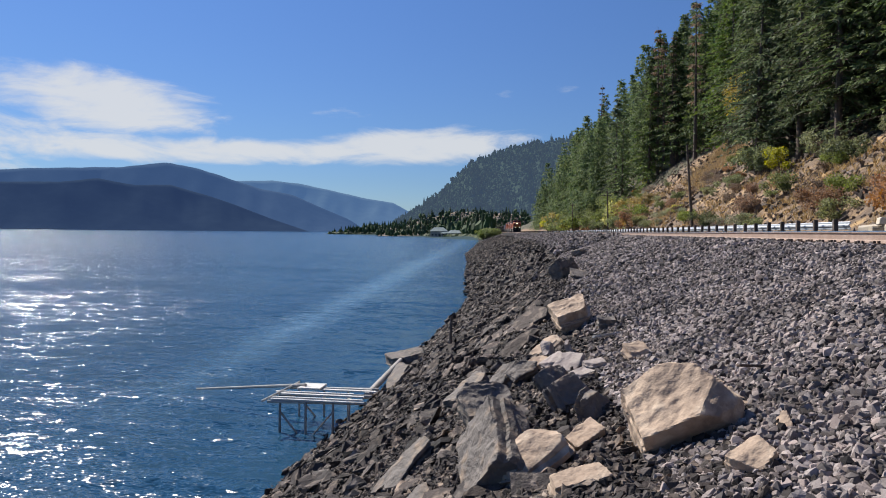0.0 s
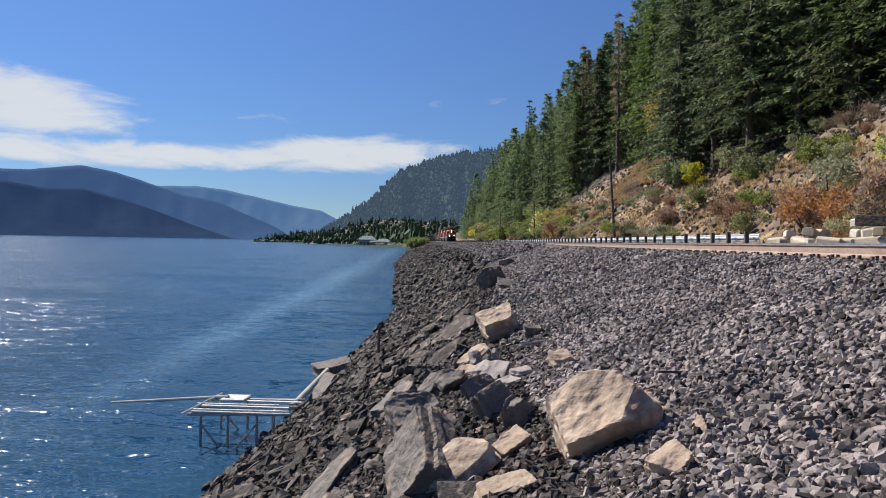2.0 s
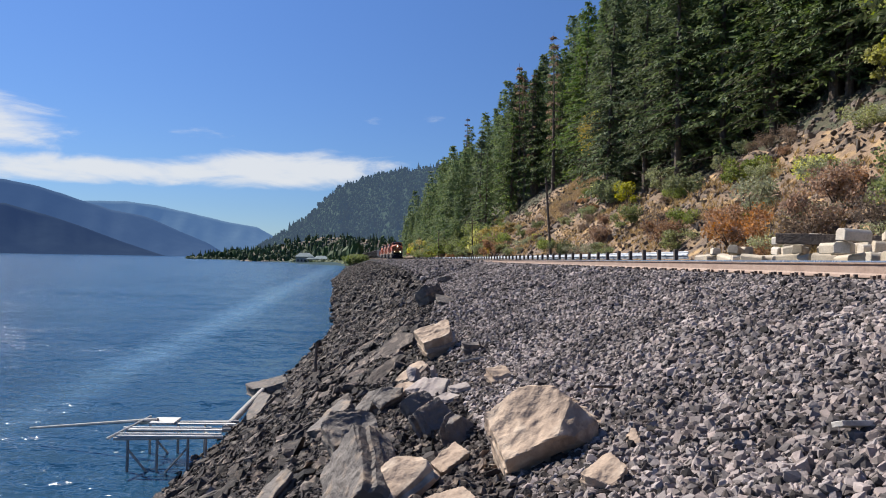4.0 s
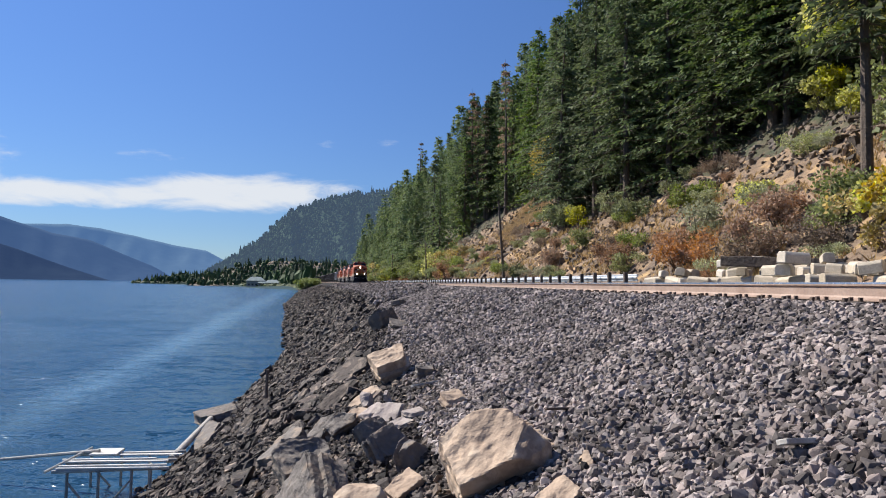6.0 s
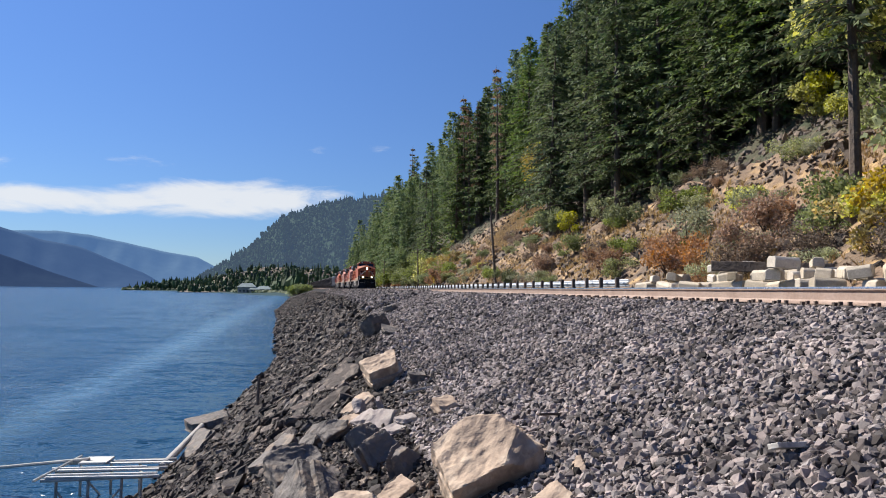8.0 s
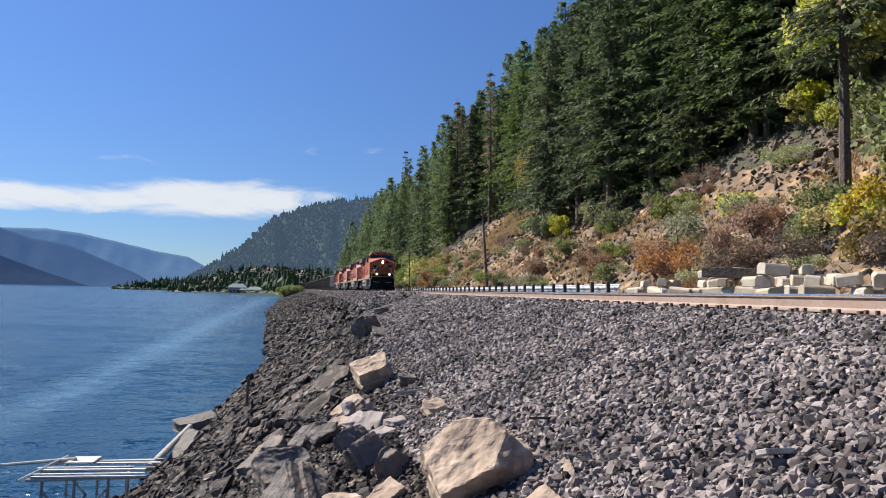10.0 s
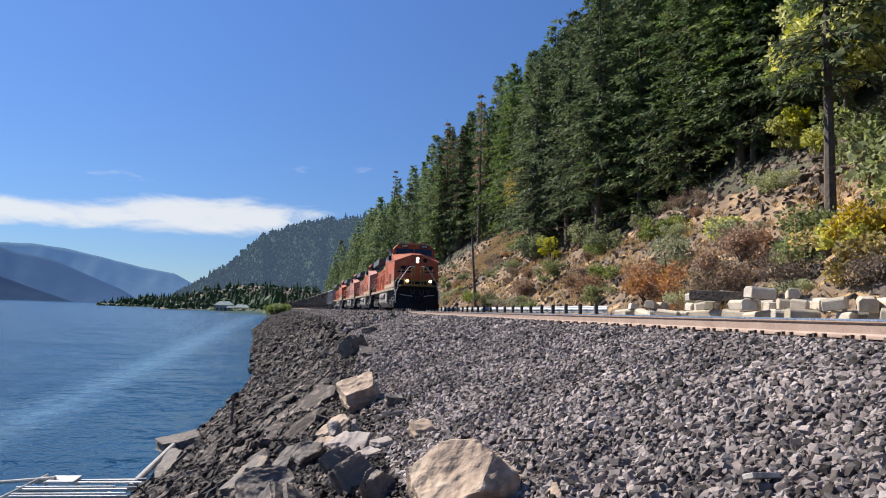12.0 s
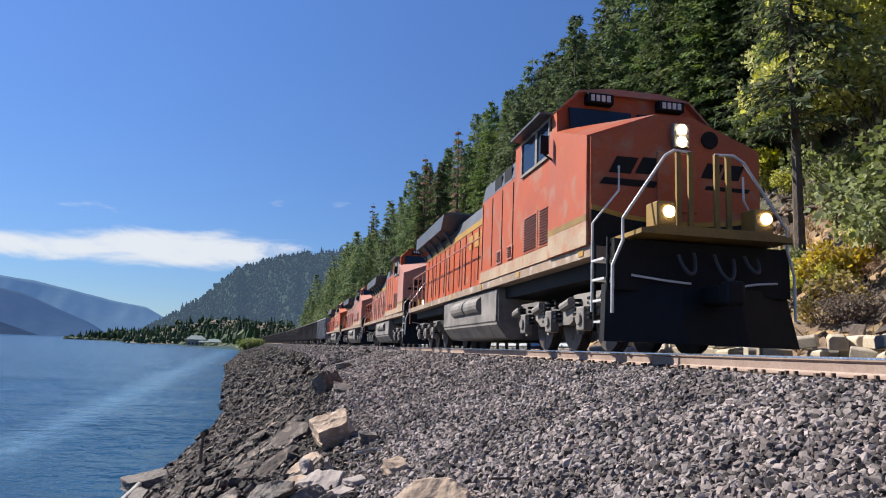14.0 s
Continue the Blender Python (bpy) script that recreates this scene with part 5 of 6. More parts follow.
def build_house():
    h = tagged(new("lodge"), "grey riverside lodge with pale hipped roofs", "house")
    h.matrix_basis = pose(-86, 615, 0.6, 0, 0, 8)
    wall, roof, dark = mat("weathered_siding", (0.34, 0.33, 0.30), (0.25, 0.24, 0.22), 0.5, bump=0.2, fine=3), mat("pale_green_metal_roof", (0.27, 0.32, 0.30), (0.20, 0.245, 0.235), 0.3, 0.6, bump=0.1, fine=2), mat("dark_window_glass", (0.03, 0.04, 0.05), None, 1, 0.15, bump=0)
    for x, w, y, d, z0, z1, rise in ((-6, 15, 0, 10, 0, 5.0, 3.4), (8, 13, -3, 9, 0, 3.4, 2.6), (0, 8, -5, 6, 0, 3.0, 2.0)):
        bm = bmesh.new()
        box(bm, x - w / 2, x + w / 2, y - d / 2, y + d / 2, z0, z1)
        part("wall", bm, wall, h)
        bm = bmesh.new()
        o = 0.8
        base = [bm.verts.new(p) for p in ((x - w / 2 - o, y - d / 2 - o, z1), (x + w / 2 + o, y - d / 2 - o, z1), (x + w / 2 + o, y + d / 2 + o, z1), (x - w / 2 - o, y + d / 2 + o, z1))]
        top = [bm.verts.new(p) for p in ((x - w / 2 + d / 3, y, z1 + rise), (x + w / 2 - d / 3, y, z1 + rise))]
        for q in ((base[0], base[1], top[1], top[0]), (base[2], base[3], top[0], top[1]), (base[1], base[2], top[1]), (base[3], base[0], top[0]), tuple(base[::-1])):
            bm.faces.new(q)
        part("roof", bm, roof, h)
        for k in range(int(w // 3)):
            bm = bmesh.new()
            xx = x - w / 2 + 1.2 + k * 3
            box(bm, xx, xx + 1.6, y - d / 2 - 0.06, y - d / 2 + 0.02, z0 + 1.0, z0 + 2.5)
            part("window", bm, dark, h)


build_house()


# ---- the train ----
M["orange"] = mat("faded_orange_paint", (0.43, 0.125, 0.07), (0.34, 0.105, 0.064), 0.8, 0.55, bump=0.05, fine=30, each=0.08, dirt=(0.34, 0.17, 0.115))
M["dusty"] = mat("dust_caked_flank_paint", (0.40, 0.30, 0.20), (0.30, 0.20, 0.13), 1.0, 0.75, bump=0.1, fine=20, dirt=(0.36, 0.17, 0.10))
# front ledge's shade put into a darker yellow; also the faded flank stripe
M["dim_yellow"] = mat("shaded_grimy_yellow_paint", (0.27, 0.16, 0.03), (0.17, 0.10, 0.03), 1.5, 0.6, bump=0.1, fine=30)
M["black"] = mat("dusty_black_paint", (0.011, 0.011, 0.013), (0.006, 0.006, 0.007), 1.2, 0.65, bump=0.1, fine=30, spec=0.2)
M["yellow"] = mat("yellow_paint", (0.44, 0.25, 0.03), (0.32, 0.18, 0.03), 1.5, 0.5, bump=0.1, fine=30)
M["roofgrey"] = mat("dark_grey_roof_paint", (0.09, 0.095, 0.105), (0.06, 0.062, 0.07), 1.0, 0.45, bump=0.05, fine=30)
M["silver"] = mat("dusty_silver_underframe", (0.27, 0.24, 0.21), (0.10, 0.088, 0.08), 1.6, 0.65, 0.1, 0.2, 30)
M["steelrail"] = mat("silver_painted_handrail", (0.70, 0.68, 0.66), (0.5, 0.48, 0.46), 2, 0.4, 0.2, 0, 30)
M["wheel"] = mat("worn_wheel_steel", (0.16, 0.12, 0.10), (0.09, 0.07, 0.06), 3, 0.5, 0.6, 0.1, 30)
M["window"] = mat("dark_cab_glass", (0.015, 0.02, 0.03), None, 1, 0.06, 0, 0, 30)
M["lamp"] = mat("lit_headlamp", (1.0, 0.9, 0.7), None, 1, 0.3, 0, 0, 30, emit=(1.0, 0.80, 0.48), glow=12.0)
M["hopper"] = mat("grimy_black_hopper_paint", (0.055, 0.05, 0.05), (0.09, 0.07, 0.06), 0.7, 0.7, bump=0.15, fine=20, each=0.25)
M["hopper_grey"] = mat("grey_hopper_paint", (0.32, 0.32, 0.33), (0.22, 0.21, 0.21), 0.7, 0.6, bump=0.15, fine=20)
M["coal"] = mat("coal", (0.02, 0.02, 0.02), (0.035, 0.035, 0.035), 4, 0.7, bump=0.8, fine=12)
M["sheet"] = mat("pale_lettering", (0.75, 0.73, 0.68), None, 3, 0.6, bump=0, fine=30)

M["grimy"] = mat("grimy_sill_paint", (0.34, 0.23, 0.15), (0.20, 0.14, 0.10), 1.0, 0.6, bump=0.1, fine=30, dirt=(0.42, 0.36, 0.30))
# shadow of the louvres painted as a dark orange on the slats
M["slat"] = mat("louvre_painted_shadow", (0.16, 0.05, 0.03), (0.10, 0.035, 0.025), 1.0, 0.6, bump=0, fine=30)

AXLES = (1.95, 3.55, 5.15, 16.3, 17.9, 19.5)


def wheelset(parent, y, r=0.53):
    bm = bmesh.new()
    for x in (-0.75, 0.75):
        k = 0.07 if x > 0 else -0.07
        rod(bm, (x - k, 0, 0), (x + k, 0, 0), r, r * 0.985, 22)
        rod(bm, (x - k * 1.0, 0, 0), (x - k * 1.5, 0, 0), r + 0.025, r + 0.025, 22)
        for i in range(5):
            a = 6.283 * i / 5
            rod(bm, (x + k * 1.0, 0.27 * math.cos(a), 0.27 * math.sin(a)), (x + k * 1.2, 0.27 * math.cos(a), 0.27 * math.sin(a)), 0.06, 0.05, 6)
    rod(bm, (-0.98, 0, 0), (0.98, 0, 0), 0.085, 0.085, 10)
    ob = part("wheelset", bm, M["wheel"], parent)
    ob.matrix_basis = pose(0, y, r)
    return ob


def slatted(parent, side, y0, y1, z0, z1, n):
    """A louvred door on a flank: a frame and its slats."""
    bm = bmesh.new()
    x = side * 1.512
    box(bm, min(x, x + side * 0.02), max(x, x + side * 0.02), y0, y1, z0, z1)
    door = part("louvre_door", bm, M["orange"], parent)
    for k in range(n):
        z = z0 + 0.06 + (z1 - z0 - 0.12) * k / (n - 1)
        bm = bmesh.new()
        box(bm, min(x + side * 0.02, x + side * 0.045), max(x + side * 0.02, x + side * 0.045), y0 + 0.07, y1 - 0.07, z - 0.008, z + 0.008)
        part("slat", bm, M["slat"], door)


def build_locomotive():
    L = tagged(new("locomotive"), "orange and black diesel freight locomotive with lit headlights", "locomotive", "locomotives at the head of the train")

    # pilot, plow and front platform
    bm = bmesh.new()
    prism(bm, [(-1.60, 0.36), (-0.5, 0.02), (0.5, 0.02), (1.60, 0.36), (1.60, 0.52), (-1.60, 0.52)], 0.14, 1.0, "z")
    for v in bm.verts:
        if v.co.z > 0.5:
            v.co.y += 0.16
            v.co.x *= 0.94
    part("plow", bm, M["black"], L, "black snowplow blade")
    bm = bmesh.new()
    box(bm, -1.45, 1.45, 0.34, 0.46, 0.9, 1.66)
    part("pilot_plate", bm, M["black"], L)
    bm = bmesh.new()
    prism(bm, [(-1.22, 1.70), (1.22, 1.70), (1.22, 1.77), (0.85, 1.84), (-0.85, 1.84), (-1.22, 1.77)], -0.06, 1.12)
    part("front_ledge", bm, M["dim_yellow"], L, "yellow painted ledge above the coupler")
    bm = bmesh.new()
    box(bm, -0.17, 0.17, -0.42, 0.4, 0.72, 0.98, 0.04)
    box(bm, -0.22, 0.05, -0.62, -0.36, 0.68, 1.02, 0.05)
    part("coupler", bm, M["black"], L)
    for x, w in ((-0.22, 0.13), (0.12, 0.15), (0.62, 0.10)):
        bm = bmesh.new()
        pipe(bm, [(x + w * (1 - math.cos(a)) * (1 if x > 0 else -1), 0.26 - 0.16 * math.sin(a), 1.50 - 2.6 * w * math.sin(a)) for a in np.linspace(0, 3.0, 12)], 0.028, 7)
        part("air_hose", bm, M["hose"], L)
    bm = bmesh.new()
    pipe(bm, [(-1.2, 0.3, 1.12), (-0.7, 0.18, 1.05), (-0.35, 0.12, 1.02)], 0.018, 6)
    pipe(bm, [(1.2, 0.3, 1.12), (0.8, 0.18, 1.08), (0.45, 0.12, 1.02)], 0.018, 6)
    part("uncoupling_lever", bm, M["steelrail"], L)
    bm = bmesh.new()
    prism(bm, [(-1.5, 1.48), (1.5, 1.48), (1.5, 1.66), (-1.5, 1.66)], 1.12, 21.6)
    part("side_sill", bm, M["grimy"], L, "grimy brown side sill")
    for side in (-1, 1):
        for z, d in ((0.42, 0.2), (0.74, 0.14), (1.06, 0.08), (1.36, 0.04)):
            bm = bmesh.new()
            box(bm, min(side * 1.12, side * (1.56 - d * 0.3)), max(side * 1.12, side * (1.56 - d * 0.3)), 0.52, 0.98, z, z + 0.035)
            part("step", bm, M["steelrail"], L)
        bm = bmesh.new()
        for y in (0.50, 1.0):
            box(bm, min(side * 1.46, side * 1.50), max(side * 1.46, side * 1.50), y - 0.02, y + 0.02, 0.36, 1.7)
        box(bm, min(side * 1.06, side * 1.12), max(side * 1.06, side * 1.12), 0.5, 1.05, 0.36, 1.68)
        part("step_well", bm, M["black"], L)

    # nose
    face = [(-1.56, 1.664), (1.56, 1.664), (1.56, 3.48), (0.34, 3.96), (-0.34, 3.96), (-1.56, 3.48)]
    bm = bmesh.new()
    prism(bm, face, 1.12, 3.0)
    bmesh.ops.bevel(bm, geom=[e for e in bm.edges if abs(e.verts[0].co.y - e.verts[1].co.y) < 1e-4 and e.verts[0].co.y < 1.2], offset=0.05, segments=2, affect="EDGES")
    for v in bm.verts:
        if v.co.y > 2.9 and v.co.z > 3.2:
            v.co.z += 0.62 if abs(v.co.x) > 1 else 0.34
    part("nose", bm, M["orange"], L, "orange painted nose")
    bm = bmesh.new()
    prism(bm, [(-1.5, 1.67), (1.5, 1.67), (1.5, 2.24), (0.9, 2.12), (0.36, 2.08), (-0.36, 2.08), (-0.9, 2.12), (-1.5, 2.24)], 1.10, 1.15)
    part("nose_skirt", bm, M["black"], L)
    bm = bmesh.new()
    prism(bm, [(-1.5, 2.244), (-0.9, 2.124), (-0.36, 2.084), (0.36, 2.084), (0.9, 2.124), (1.5, 2.244), (1.5, 2.33), (0.9, 2.20), (0.36, 2.15), (-0.36, 2.15), (-0.9, 2.20), (-1.5, 2.33)], 1.098, 1.15)
    part("nose_stripe", bm, M["yellow"], L)
    # a broad dark emblem with a bar below it, slanting letters' shapes without letters
    emb = new("emblem")
    emb.parent = L
    for x0, x1, z0, z1, sl in ((-1.20, -0.82, 2.88, 3.16, 0.14), (-0.74, -0.40, 2.90, 3.18, 0.14), (0.44, 0.74, 2.92, 3.18, 0.12), (0.80, 1.12, 2.92, 3.18, 0.12), (-1.36, -0.40, 2.68, 2.79, 0.08), (0.5, 1.3, 2.72, 2.79, 0.04)):
        bm = bmesh.new()
        prism(bm, [(x0, z0), (x1, z0), (x1 + sl, z1), (x0 + sl, z1)], 1.108, 1.125)
        part("emblem_shape", bm, M["black"], emb)
    bm = bmesh.new()
    box(bm, -0.36, 0.36, 1.085, 1.125, 2.3, 3.3, 0.015)
    part("nose_door", bm, M["orange"], L)
    bm = bmesh.new()
    rod(bm, (0.60, 1.135, 3.58), (0.60, 1.09, 3.58), 0.15, 0.15, 18)
    part("vent", bm, M["black"], L)
    bm = bmesh.new()
    box(bm, -0.10, 0.20, 1.04, 1.13, 3.38, 3.80, 0.02)
    hl = part("headlight", bm, M["silver"], L)
    for z in (3.48, 3.69):
        bm = bmesh.new()
        rod(bm, (0.05, 1.05, z), (0.05, 1.015, z), 0.085, 0.085, 16)
        part("lens", bm, M["lamp"], hl, "lit headlamp lens")
    for x in (-0.79, 0.79):
        bm = bmesh.new()
        box(bm, x - 0.16, x + 0.16, 0.0, 0.34, 1.83, 2.20, 0.02)
        dl = part("ditch_light", bm, M["dim_yellow"], L)
        bm = bmesh.new()
        rod(bm, (x + 0.03, 0.01, 2.05), (x + 0.03, -0.025, 2.05), 0.085, 0.085, 16)
        part("lens", bm, M["lamp"], dl, "lit ditch lamp lens")
    for side in (-1, 1):
        bm = bmesh.new()
        pipe(bm, [(side * 1.50, 0.30, 0.55), (side * 1.50, 0.30, 1.25), (side * 1.36, 0.25, 1.62), (side * 1.36, 0.25, 1.95), (side * 0.66, 0.28, 2.98), (side * 0.5, 0.3, 3.08), (side * 0.2, 0.34, 3.08)], 0.024, 8)
        part("handrail", bm, M["steelrail"], L, "silver painted handrail")
        bm = bmesh.new()
        pipe(bm, [(side * 1.50, 1.05, 0.6), (side * 1.50, 1.05, 2.0), (side * 1.1, 0.95, 2.55), (side * 1.1, 0.95, 2.95)], 0.02, 8)
        part("handrail", bm, M["steelrail"], L, "silver painted handrail")
        for x in (0.22, 0.42):
            bm = bmesh.new()
            box(bm, side * x - 0.04, side * x + 0.04, 0.30, 0.35, 1.84, 3.08)
            part("gate_post", bm, M["dim_yellow"], L)

    # cab
    bm = bmesh.new()
    prism(bm, [(-1.52, 1.664), (1.52, 1.664), (1.52, 4.42), (1.12, 4.84), (-1.12, 4.84), (-1.52, 4.42)], 2.45, 5.35)
    for v in bm.verts:
        if v.co.y < 3 and v.co.z > 4.0:
            v.co.y += 0.28
    part("cab", bm, M["orange"], L, "orange painted cab")
    bm = bmesh.new()
    prism(bm, [(-1.54, 4.42), (-1.13, 4.84), (-0.5, 4.93), (0.5, 4.93), (1.13, 4.84), (1.54, 4.42), (1.52, 4.40), (1.1, 4.81), (-1.1, 4.81), (-1.52, 4.40)], 2.62, 5.42)
    part("cab_roof", bm, M["orange"], L)
    for x0, x1, drop in ((-1.3, -0.07, 1), (0.07, 1.3, 0)):
        bm = bmesh.new()
        q = [(x0, 2.55, 3.86), (x1, 2.55, 3.86), (x1, 2.70, 4.50), (x0, 2.70, 4.50)]
        vs = [bm.verts.new((x, y - 0.045, z)) for x, y, z in q] + [bm.verts.new((x, y + 0.02, z)) for x, y, z in q]
        for f in ((0, 1, 2, 3), (7, 6, 5, 4), (0, 4, 5, 1), (1, 5, 6, 2), (2, 6, 7, 3), (3, 7, 4, 0)):
            bm.faces.new([vs[i] for i in f])
        w = part("windshield", bm, M["window"], L, "dark reflective windshield")
        bm = bmesh.new()
        rod(bm, ((x0 + x1) / 2, 2.47, 3.82), ((x0 + x1) / 2 + 0.35, 2.53, 4.05), 0.012, 0.012, 5)
        part("wiper", bm, M["steelrail"], w)
    for x0, x1 in ((-0.98, -0.46), (0.46, 0.98)):
        bm = bmesh.new()
        box(bm, x0, x1, 2.54, 2.80, 4.59, 4.79, 0.02)
        nb = part("number_board", bm, M["black"], L)
        for k in range(4):
            bm = bmesh.new()
            a = x0 + 0.06 + k * 0.105
            box(bm, a, a + 0.07, 2.528, 2.545, 4.63, 4.75)
            part("figure_bar", bm, M["sheet"], nb)
    for side in (-1, 1):
        for y0, y1 in ((3.05, 3.75), (3.85, 4.75)):
            bm = bmesh.new()
            x = side * 1.522
            box(bm, min(x, x + side * 0.02), max(x, x + side * 0.02), y0, y1, 3.66, 4.34)
            w = part("side_window", bm, M["window"], L)
            bm = bmesh.new()
            o = x + side * 0.012
            for a0, a1, b0, b1 in ((y0 - 0.05, y1 + 0.05, 3.61, 3.67), (y0 - 0.05, y1 + 0.05, 4.33, 4.38), (y0 - 0.05, y0 + 0.01, 3.67, 4.33), (y1 - 0.01, y1 + 0.05, 3.67, 4.33)):
                box(bm, min(o, o + side * 0.03), max(o, o + side * 0.03), a0, a1, b0, b1)
            part("frame", bm, M["silver"], w)
        bm = bmesh.new()
        box(bm, min(side * 1.52, side * 1.78), max(side * 1.52, side * 1.78), 2.95, 4.9, 4.42, 4.46)
        part("sun_visor", bm, M["roofgrey"], L)
        bm = bmesh.new()
        pipe(bm, [(side * 1.53, 2.86, 3.5), (side * 1.72, 2.84, 3.6), (side * 1.72, 2.84, 3.95)], 0.02, 6)
        box(bm, side * 1.72 - 0.08, side * 1.72 + 0.08, 2.80, 2.84, 3.6, 3.95)
        part("mirror", bm, M["black"], L)
        slatted(L, side, 2.85, 3.62, 1.95, 2.72, 13)
        slatted(L, side, 3.72, 4.62, 1.95, 2.72, 13)
        slatted(L, side, 5.45, 5.85, 1.98, 2.3, 6)
        slatted(L, side, 6.35, 6.75, 1.98, 2.3, 6)

    # hoods
    bm = bmesh.new()
    prism(bm, [(-1.5, 1.664), (1.5, 1.664), (1.5, 3.80), (-1.5, 3.80)], 5.36, 8.4)
    part("equipment_hood", bm, M["orange"], L)
    bm = bmesh.new()
    prism(bm, [(-1.5, 3.804), (1.5, 3.804), (1.42, 4.22), (-1.42, 4.22)], 5.4, 8.4)
    part("hood_cap", bm, M["roofgrey"], L)
    bm = bmesh.new()
    prism(bm, [(-1.12, 1.664), (1.12, 1.664), (1.12, 3.70), (-1.12, 3.70)], 8.4, 19.6)
    part("engine_hood", bm, M["orange"], L)
    bm = bmesh.new()
    prism(bm, [(-1.12, 3.704), (1.12, 3.704), (0.95, 4.18), (-0.95, 4.18)], 8.4, 19.6)
    part("hood_roof", bm, M["roofgrey"], L)
    bm = bmesh.new()
    prism(bm, [(-1.0, 1.664), (1.0, 1.664), (1.0, 3.4), (-1.0, 3.4)], 19.6, 20.6)
    part("rear_hood", bm, M["black"], L)
    bm = bmesh.new()
    prism(bm, [(-1.56, 4.02), (1.56, 4.02), (1.56, 4.48), (1.3, 4.56), (-1.3, 4.56), (-1.56, 4.48)], 13.6, 19.7)
    for v in bm.verts:
        if v.co.z < 4.1 and v.co.y < 14:
            v.co.y += 0.5
    part("radiator", bm, M["roofgrey"], L, "overhanging dark grey radiator housing")
    for side in (-1, 1):
        for k in range(5):
            y = 14.2 + k * 1.3
            bm = bmesh.new()
            rod(bm, (side * 1.1, y, 3.55), (side * 1.5, y, 4.03), 0.05, 0.05, 6)
            part("radiator_brace", bm, M["roofgrey"], L)
        bm = bmesh.new()
        box(bm, min(side * 1.12, side * 1.135), max(side * 1.12, side * 1.135), 8.6, 19.4, 3.52, 3.70)
        part("hood_stripe", bm, M["yellow"], L)
        for k in range(4):
            bm = bmesh.new()
            y = 8.7 + k * 0.75
            x = side * 1.136
            prism(bm, [(y, 2.95), (y + 0.5, 2.95), (y + 0.56, 3.38), (y + 0.06, 3.38)], min(x, x + side * 0.006), max(x, x + side * 0.006), "x")
            part("lettering_bar", bm, M["yellow"], L)
        for k in range(13):
            bm = bmesh.new()
            y = 8.5 + k * 0.86
            box(bm, min(side * 1.12, side * 1.14), max(side * 1.12, side * 1.14), y, y + 0.035, 1.95, 3.48)
            part("door_seam", bm, M["black"], L)
        for y in (5.5, 6.4, 7.3, 8.25):
            bm = bmesh.new()
            box(bm, min(side * 1.5, side * 1.514), max(side * 1.5, side * 1.514), y, y + 0.03, 2.0, 3.72)
            part("door_seam", bm, M["black"], L)
        x = side * 1.5625
        bm = bmesh.new()
        box(bm, min(x, x - side * 0.02), max(x, x - side * 0.02), 1.16, 2.99, 1.67, 2.06)
        part("flank_skirt", bm, M["dusty"], L, "dust-caked lower flank")
        x = side * 1.526
        bm = bmesh.new()
        box(bm, min(x, x - side * 0.02), max(x, x - side * 0.02), 3.0, 8.39, 1.67, 1.93)
        part("flank_skirt", bm, M["dusty"], L, "dust-caked lower flank")
        x = side * 1.565
        bm = bmesh.new()
        box(bm, min(x, x - side * 0.02), max(x, x - side * 0.02), 1.16, 2.99, 2.064, 2.17)
        part("flank_stripe", bm, M["dim_yellow"], L, "faded yellow stripe")
        for y0, y1 in ((5.75, 6.35), (6.6, 7.2)):
            bm = bmesh.new()
            box(bm, min(side * 1.47, side * 1.49), max(side * 1.47, side * 1.49), y0, y1, 3.84, 4.16)
            part("screen", bm, M["black"], L)
        rail = new("walkway_rail")
        rail.parent = L
        bm = bmesh.new()
        pipe(bm, [(side * 1.45, 8.5, 2.95), (side * 1.45, 20.9, 2.95), (side * 1.45, 21.45, 2.4), (side * 1.45, 21.45, 1.0)], 0.022, 6)
        part("top_rail", bm, M["orange"], rail)
        for k in range(11):
            bm = bmesh.new()
            rod(bm, (side * 1.45, 8.5 + k * 1.22, 1.66), (side * 1.45, 8.5 + k * 1.22, 2.95), 0.022, 0.022, 6)
            part("stanchion", bm, M["orange"], rail)
        for y in (1.4, 4.9, 8.2, 12.0, 16.0, 20.0):
            bm = bmesh.new()
            box(bm, min(side * 1.5, side * 1.512), max(side * 1.5, side * 1.512), y, y + 0.22, 1.52, 1.62)
            part("reflector", bm, M["yellow"], L)

    # tank, trucks, wheels
    bm = bmesh.new()
    prism(bm, [(-1.42, 1.45), (-1.42, 0.62), (-1.12, 0.24), (1.12, 0.24), (1.42, 0.62), (1.42, 1.45)], 7.0, 13.7)
    bmesh.ops.bevel(bm, geom=list(bm.edges), offset=0.05, segments=2, affect="EDGES")
    part("fuel_tank", bm, M["silver"], L, "dusty pale grey fuel tank")
    bm = bmesh.new()
    box(bm, -1.2, 1.2, 0.9, 21.0, 1.2, 1.484)
    part("underframe", bm, M["black"], L)
    for side in (-1, 1):
        for y0, y1 in ((8.6, 10.2), (10.35, 11.95)):
            bm = bmesh.new()
            x = side * 1.32
            rod(bm, (x, y0, 1.12), (x, y1, 1.12), 0.24, 0.24, 16)
            part("air_reservoir", bm, M["silver"], L, smooth=False)
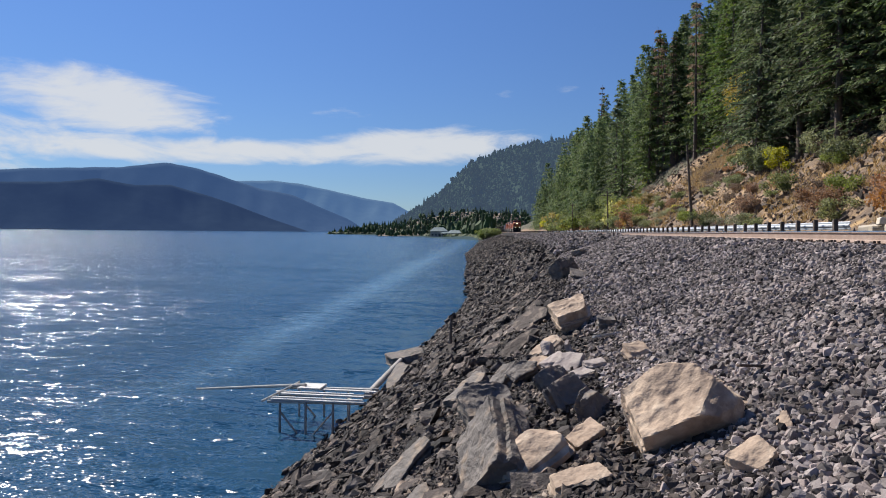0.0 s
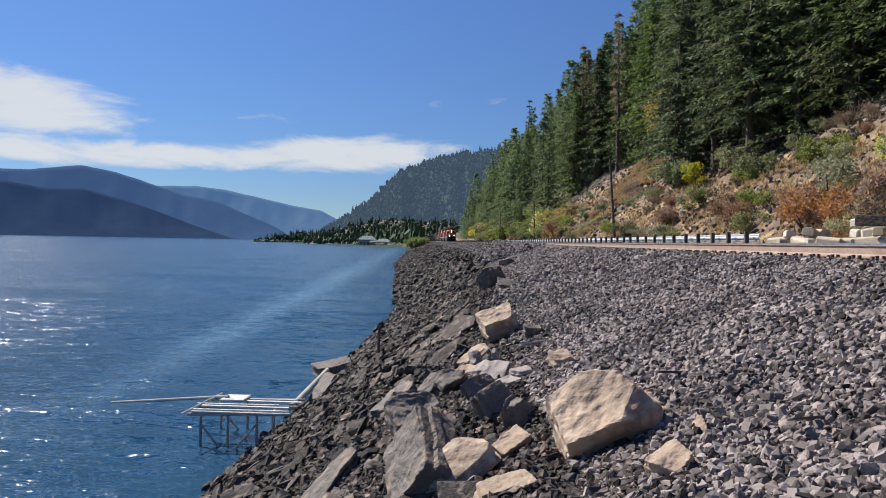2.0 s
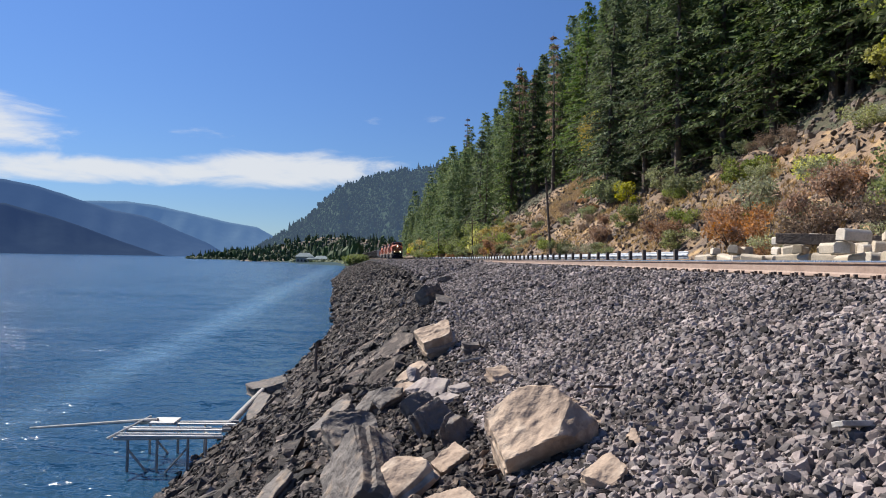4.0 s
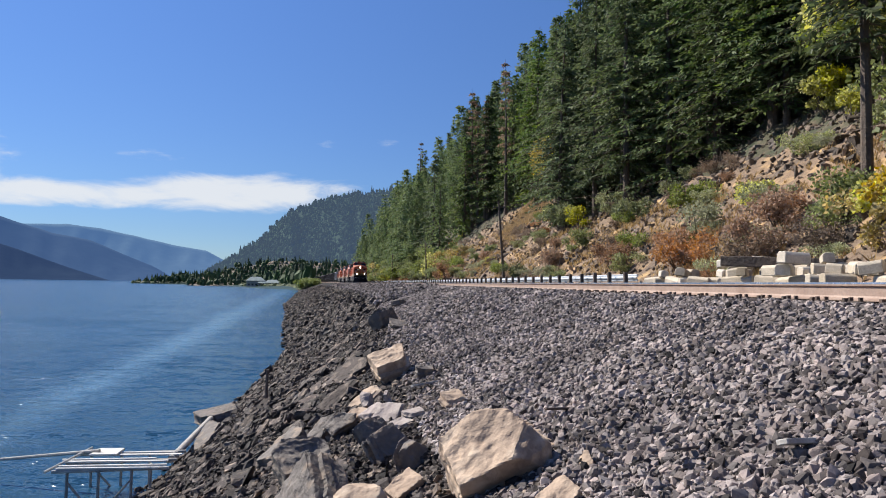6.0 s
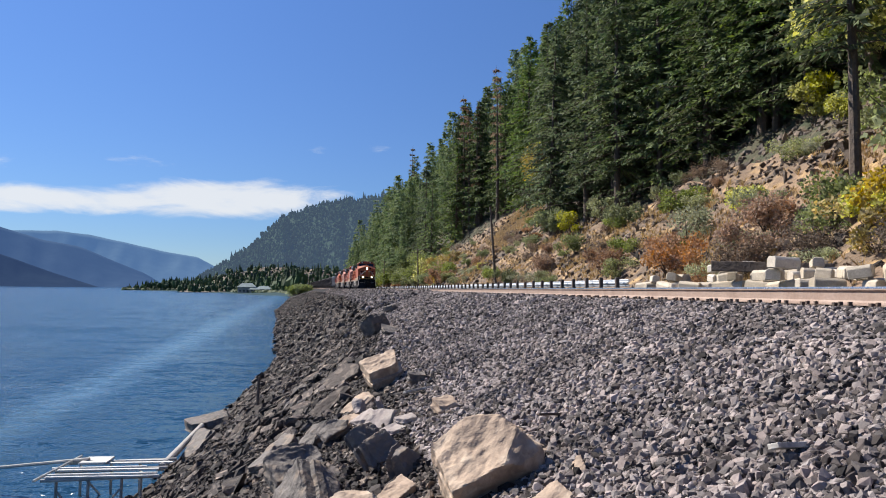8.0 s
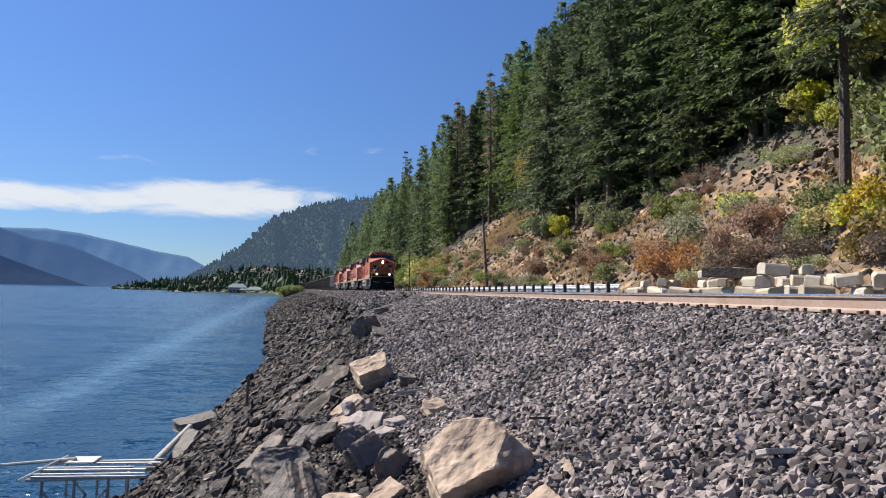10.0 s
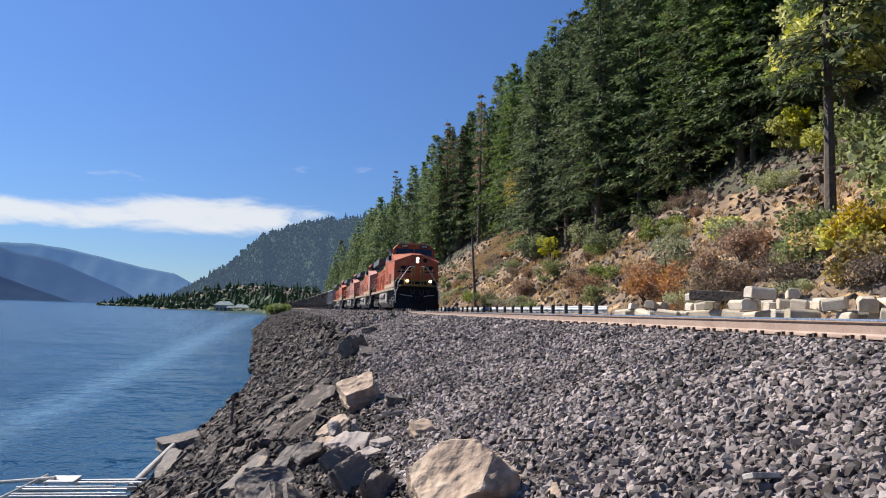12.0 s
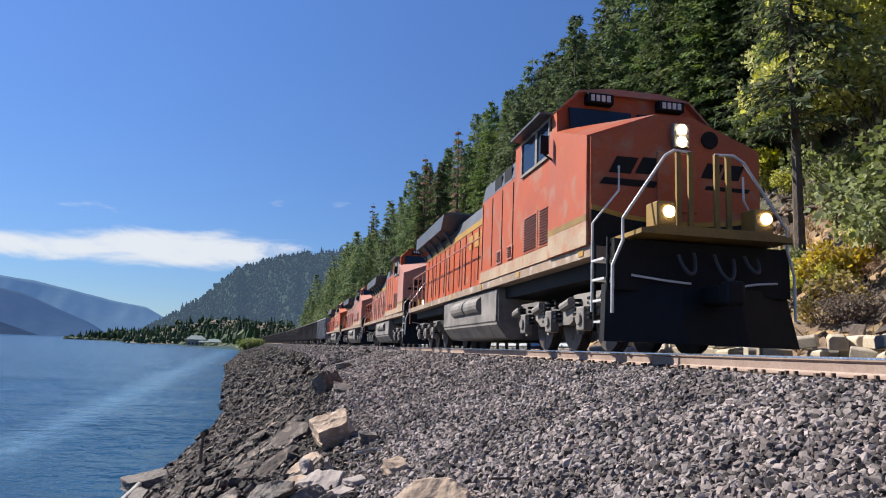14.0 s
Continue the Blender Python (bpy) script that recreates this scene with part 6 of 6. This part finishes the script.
    for y0 in (AXLES[0], AXLES[3]):
        t = new("truck")
        t.parent = L
        for side in (-1, 1):
            x0, x1 = min(side * 1.02, side * 1.2), max(side * 1.02, side * 1.2)
            bm = bmesh.new()
            prism(bm, [(y0 - 0.75, 0.78), (y0 - 0.55, 0.98), (y0 + 0.6, 0.98), (y0 + 0.8, 0.82), (y0 + 2.4, 0.82), (y0 + 2.6, 0.98), (y0 + 3.75, 0.98), (y0 + 3.95, 0.78), (y0 + 3.8, 0.62), (y0 + 2.7, 0.60), (y0 + 2.4, 0.46), (y0 + 0.8, 0.46), (y0 + 0.5, 0.60), (y0 - 0.6, 0.62)], x0, x1, "x")
            part("side_frame", bm, M["silver"], t, "dusty grey truck frame")
            for k in range(3):
                y = y0 + 1.6 * k
                bm = bmesh.new()
                box(bm, min(side * 1.16, side * 1.34), max(side * 1.16, side * 1.34), y - 0.17, y + 0.17, 0.33, 0.74, 0.03)
                rod(bm, (side * 1.3, y, 0.53), (side * 1.38, y, 0.53), 0.12, 0.1, 12)
                part("axle_box", bm, M["silver"], t)
                for d in (-0.32, 0.32):
                    bm = bmesh.new()
                    for c in range(5):
                        rod(bm, (side * 1.25, y + d, 0.52 + c * 0.08), (side * 1.25, y + d, 0.565 + c * 0.08), 0.085, 0.085, 10)
                    part("spring", bm, M["black"], t)
            for y in (y0 - 0.62, y0 + 0.8, y0 + 2.4, y0 + 3.82):
                bm = bmesh.new()
                rod(bm, (side * 1.24, y - 0.2, 0.86), (side * 1.24, y + 0.25, 0.78), 0.09, 0.09, 10)
                box(bm, min(side * 0.95, side * 1.05), max(side * 0.95, side * 1.05), y - 0.06, y + 0.06, 0.3, 0.75)
                part("brake_gear", bm, M["silver"], t)
    return L


M["hose"] = mat("grey_rubber_hose", (0.07, 0.07, 0.07), (0.04, 0.04, 0.04), 3, 0.6, bump=0)
CAR_LEN = 16.2


def build_car(material, label):
    c = tagged(new("hopper_car"), label, "freight car", "freight cars of the train")
    bm = bmesh.new()
    x, z0, z1, y0, y1 = 1.52, 1.05, 3.75, 0.5, CAR_LEN - 0.5
    prism(bm, [(-x, z0), (-x + 0.25, z0 - 0.2), (x - 0.25, z0 - 0.2), (x, z0), (x, z1), (x - 0.08, z1), (x - 0.08, 3.2), (-x + 0.08, 3.2), (-x + 0.08, z1), (-x, z1)], y0, y1)
    part("tub", bm, material, c)
    for y in (y0, y1 - 0.08):
        bm = bmesh.new()
        box(bm, -x, x, y, y + 0.08, 0.9, z1)
        part("end_wall", bm, material, c)
    for side in (-1, 1):
        for k in range(12):
            y = y0 + 0.3 + k * (y1 - y0 - 0.6) / 11
            bm = bmesh.new()
            box(bm, min(side * x, side * (x + 0.09)), max(side * x, side * (x + 0.09)), y - 0.06, y + 0.06, 1.0, z1)
            part("rib", bm, material, c)
        bm = bmesh.new()
        box(bm, min(side * x, side * (x + 0.1)), max(side * x, side * (x + 0.1)), y0, y1, z1 - 0.12, z1)
        part("top_chord", bm, material, c)
    bm = bmesh.new()
    box(bm, -0.3, 0.3, 0.0, CAR_LEN, 0.72, 1.0)
    part("centre_sill", bm, M["black"], c)
    bm = bmesh.new()
    box(bm, -1.4, 1.4, y0 + 0.1, y1 - 0.1, 3.2, 3.5)
    for v in bm.verts:
        if v.co.z > 3.4:
            v.co.x *= 0.75
    part("load", bm, M["coal"], c, "dark coal load")
    for y in (1.6, CAR_LEN - 3.3):
        t = new("truck")
        t.parent = c
        for side in (-1, 1):
            bm = bmesh.new()
            prism(bm, [(y - 0.25, 0.55), (y + 0.3, 0.85), (y + 1.4, 0.85), (y + 1.95, 0.55), (y + 1.95, 0.4), (y + 1.3, 0.3), (y + 0.4, 0.3), (y - 0.25, 0.4)], min(side * 0.98, side * 1.1), max(side * 0.98, side * 1.1), "x")
            part("side_frame", bm, M["wheel"], t)
        for d in (0.0, 1.7):
            wheelset(t, y + d, 0.44)
    return c


def build_train():
    first = build_locomotive()
    wheels = [wheelset(first, y) for y in AXLES]
    units = [(first, 0.0, 22.3)]
    for k in range(1, 4):
        units.append((copy_thing(first, Matrix.Identity(4)), 22.3 * k, 22.3))
    at = 22.3 * 4
    grey = build_car(M["hopper_grey"], "grey steel hopper car with side ribs")
    dark = build_car(M["hopper"], "grimy black open hopper car loaded with coal")
    units.append((grey, at, CAR_LEN))
    at += CAR_LEN
    units.append((dark, at, CAR_LEN))
    for k in range(22):
        at += CAR_LEN
        units.append((copy_thing(dark, Matrix.Identity(4)), at, CAR_LEN))
    return units, wheels


TRAIN, WHEELS = build_train()
HEAD_AT_END, SPEED = 9.19, 19.165


def on_track(s0, length):
    """The pose of a vehicle whose front stands at s0 on the track."""
    a, b = s0 + 3.0, s0 + length - 3.0
    xa, xb = float(track_x(a)), float(track_x(b))
    k = (xb - xa) / (b - a)
    return pose(xa - 3.0 * k, s0, RAIL, 0, 0, -math.degrees(math.atan(k)))


def motions():
    times = [0.5 * k for k in range(29)]
    for ob, behind, length in TRAIN:
        walk(ob, [(t, on_track(HEAD_AT_END + behind + SPEED * (14 - t), length)) for t in times])
    turn = math.degrees(SPEED / 0.53)
    for w, y in zip(WHEELS, AXLES):
        walk(w, [(k / FPS, pose(0, y, 0.53, turn * k / FPS, 0, 0)) for k in range(14 * FPS + 1)])


motions()
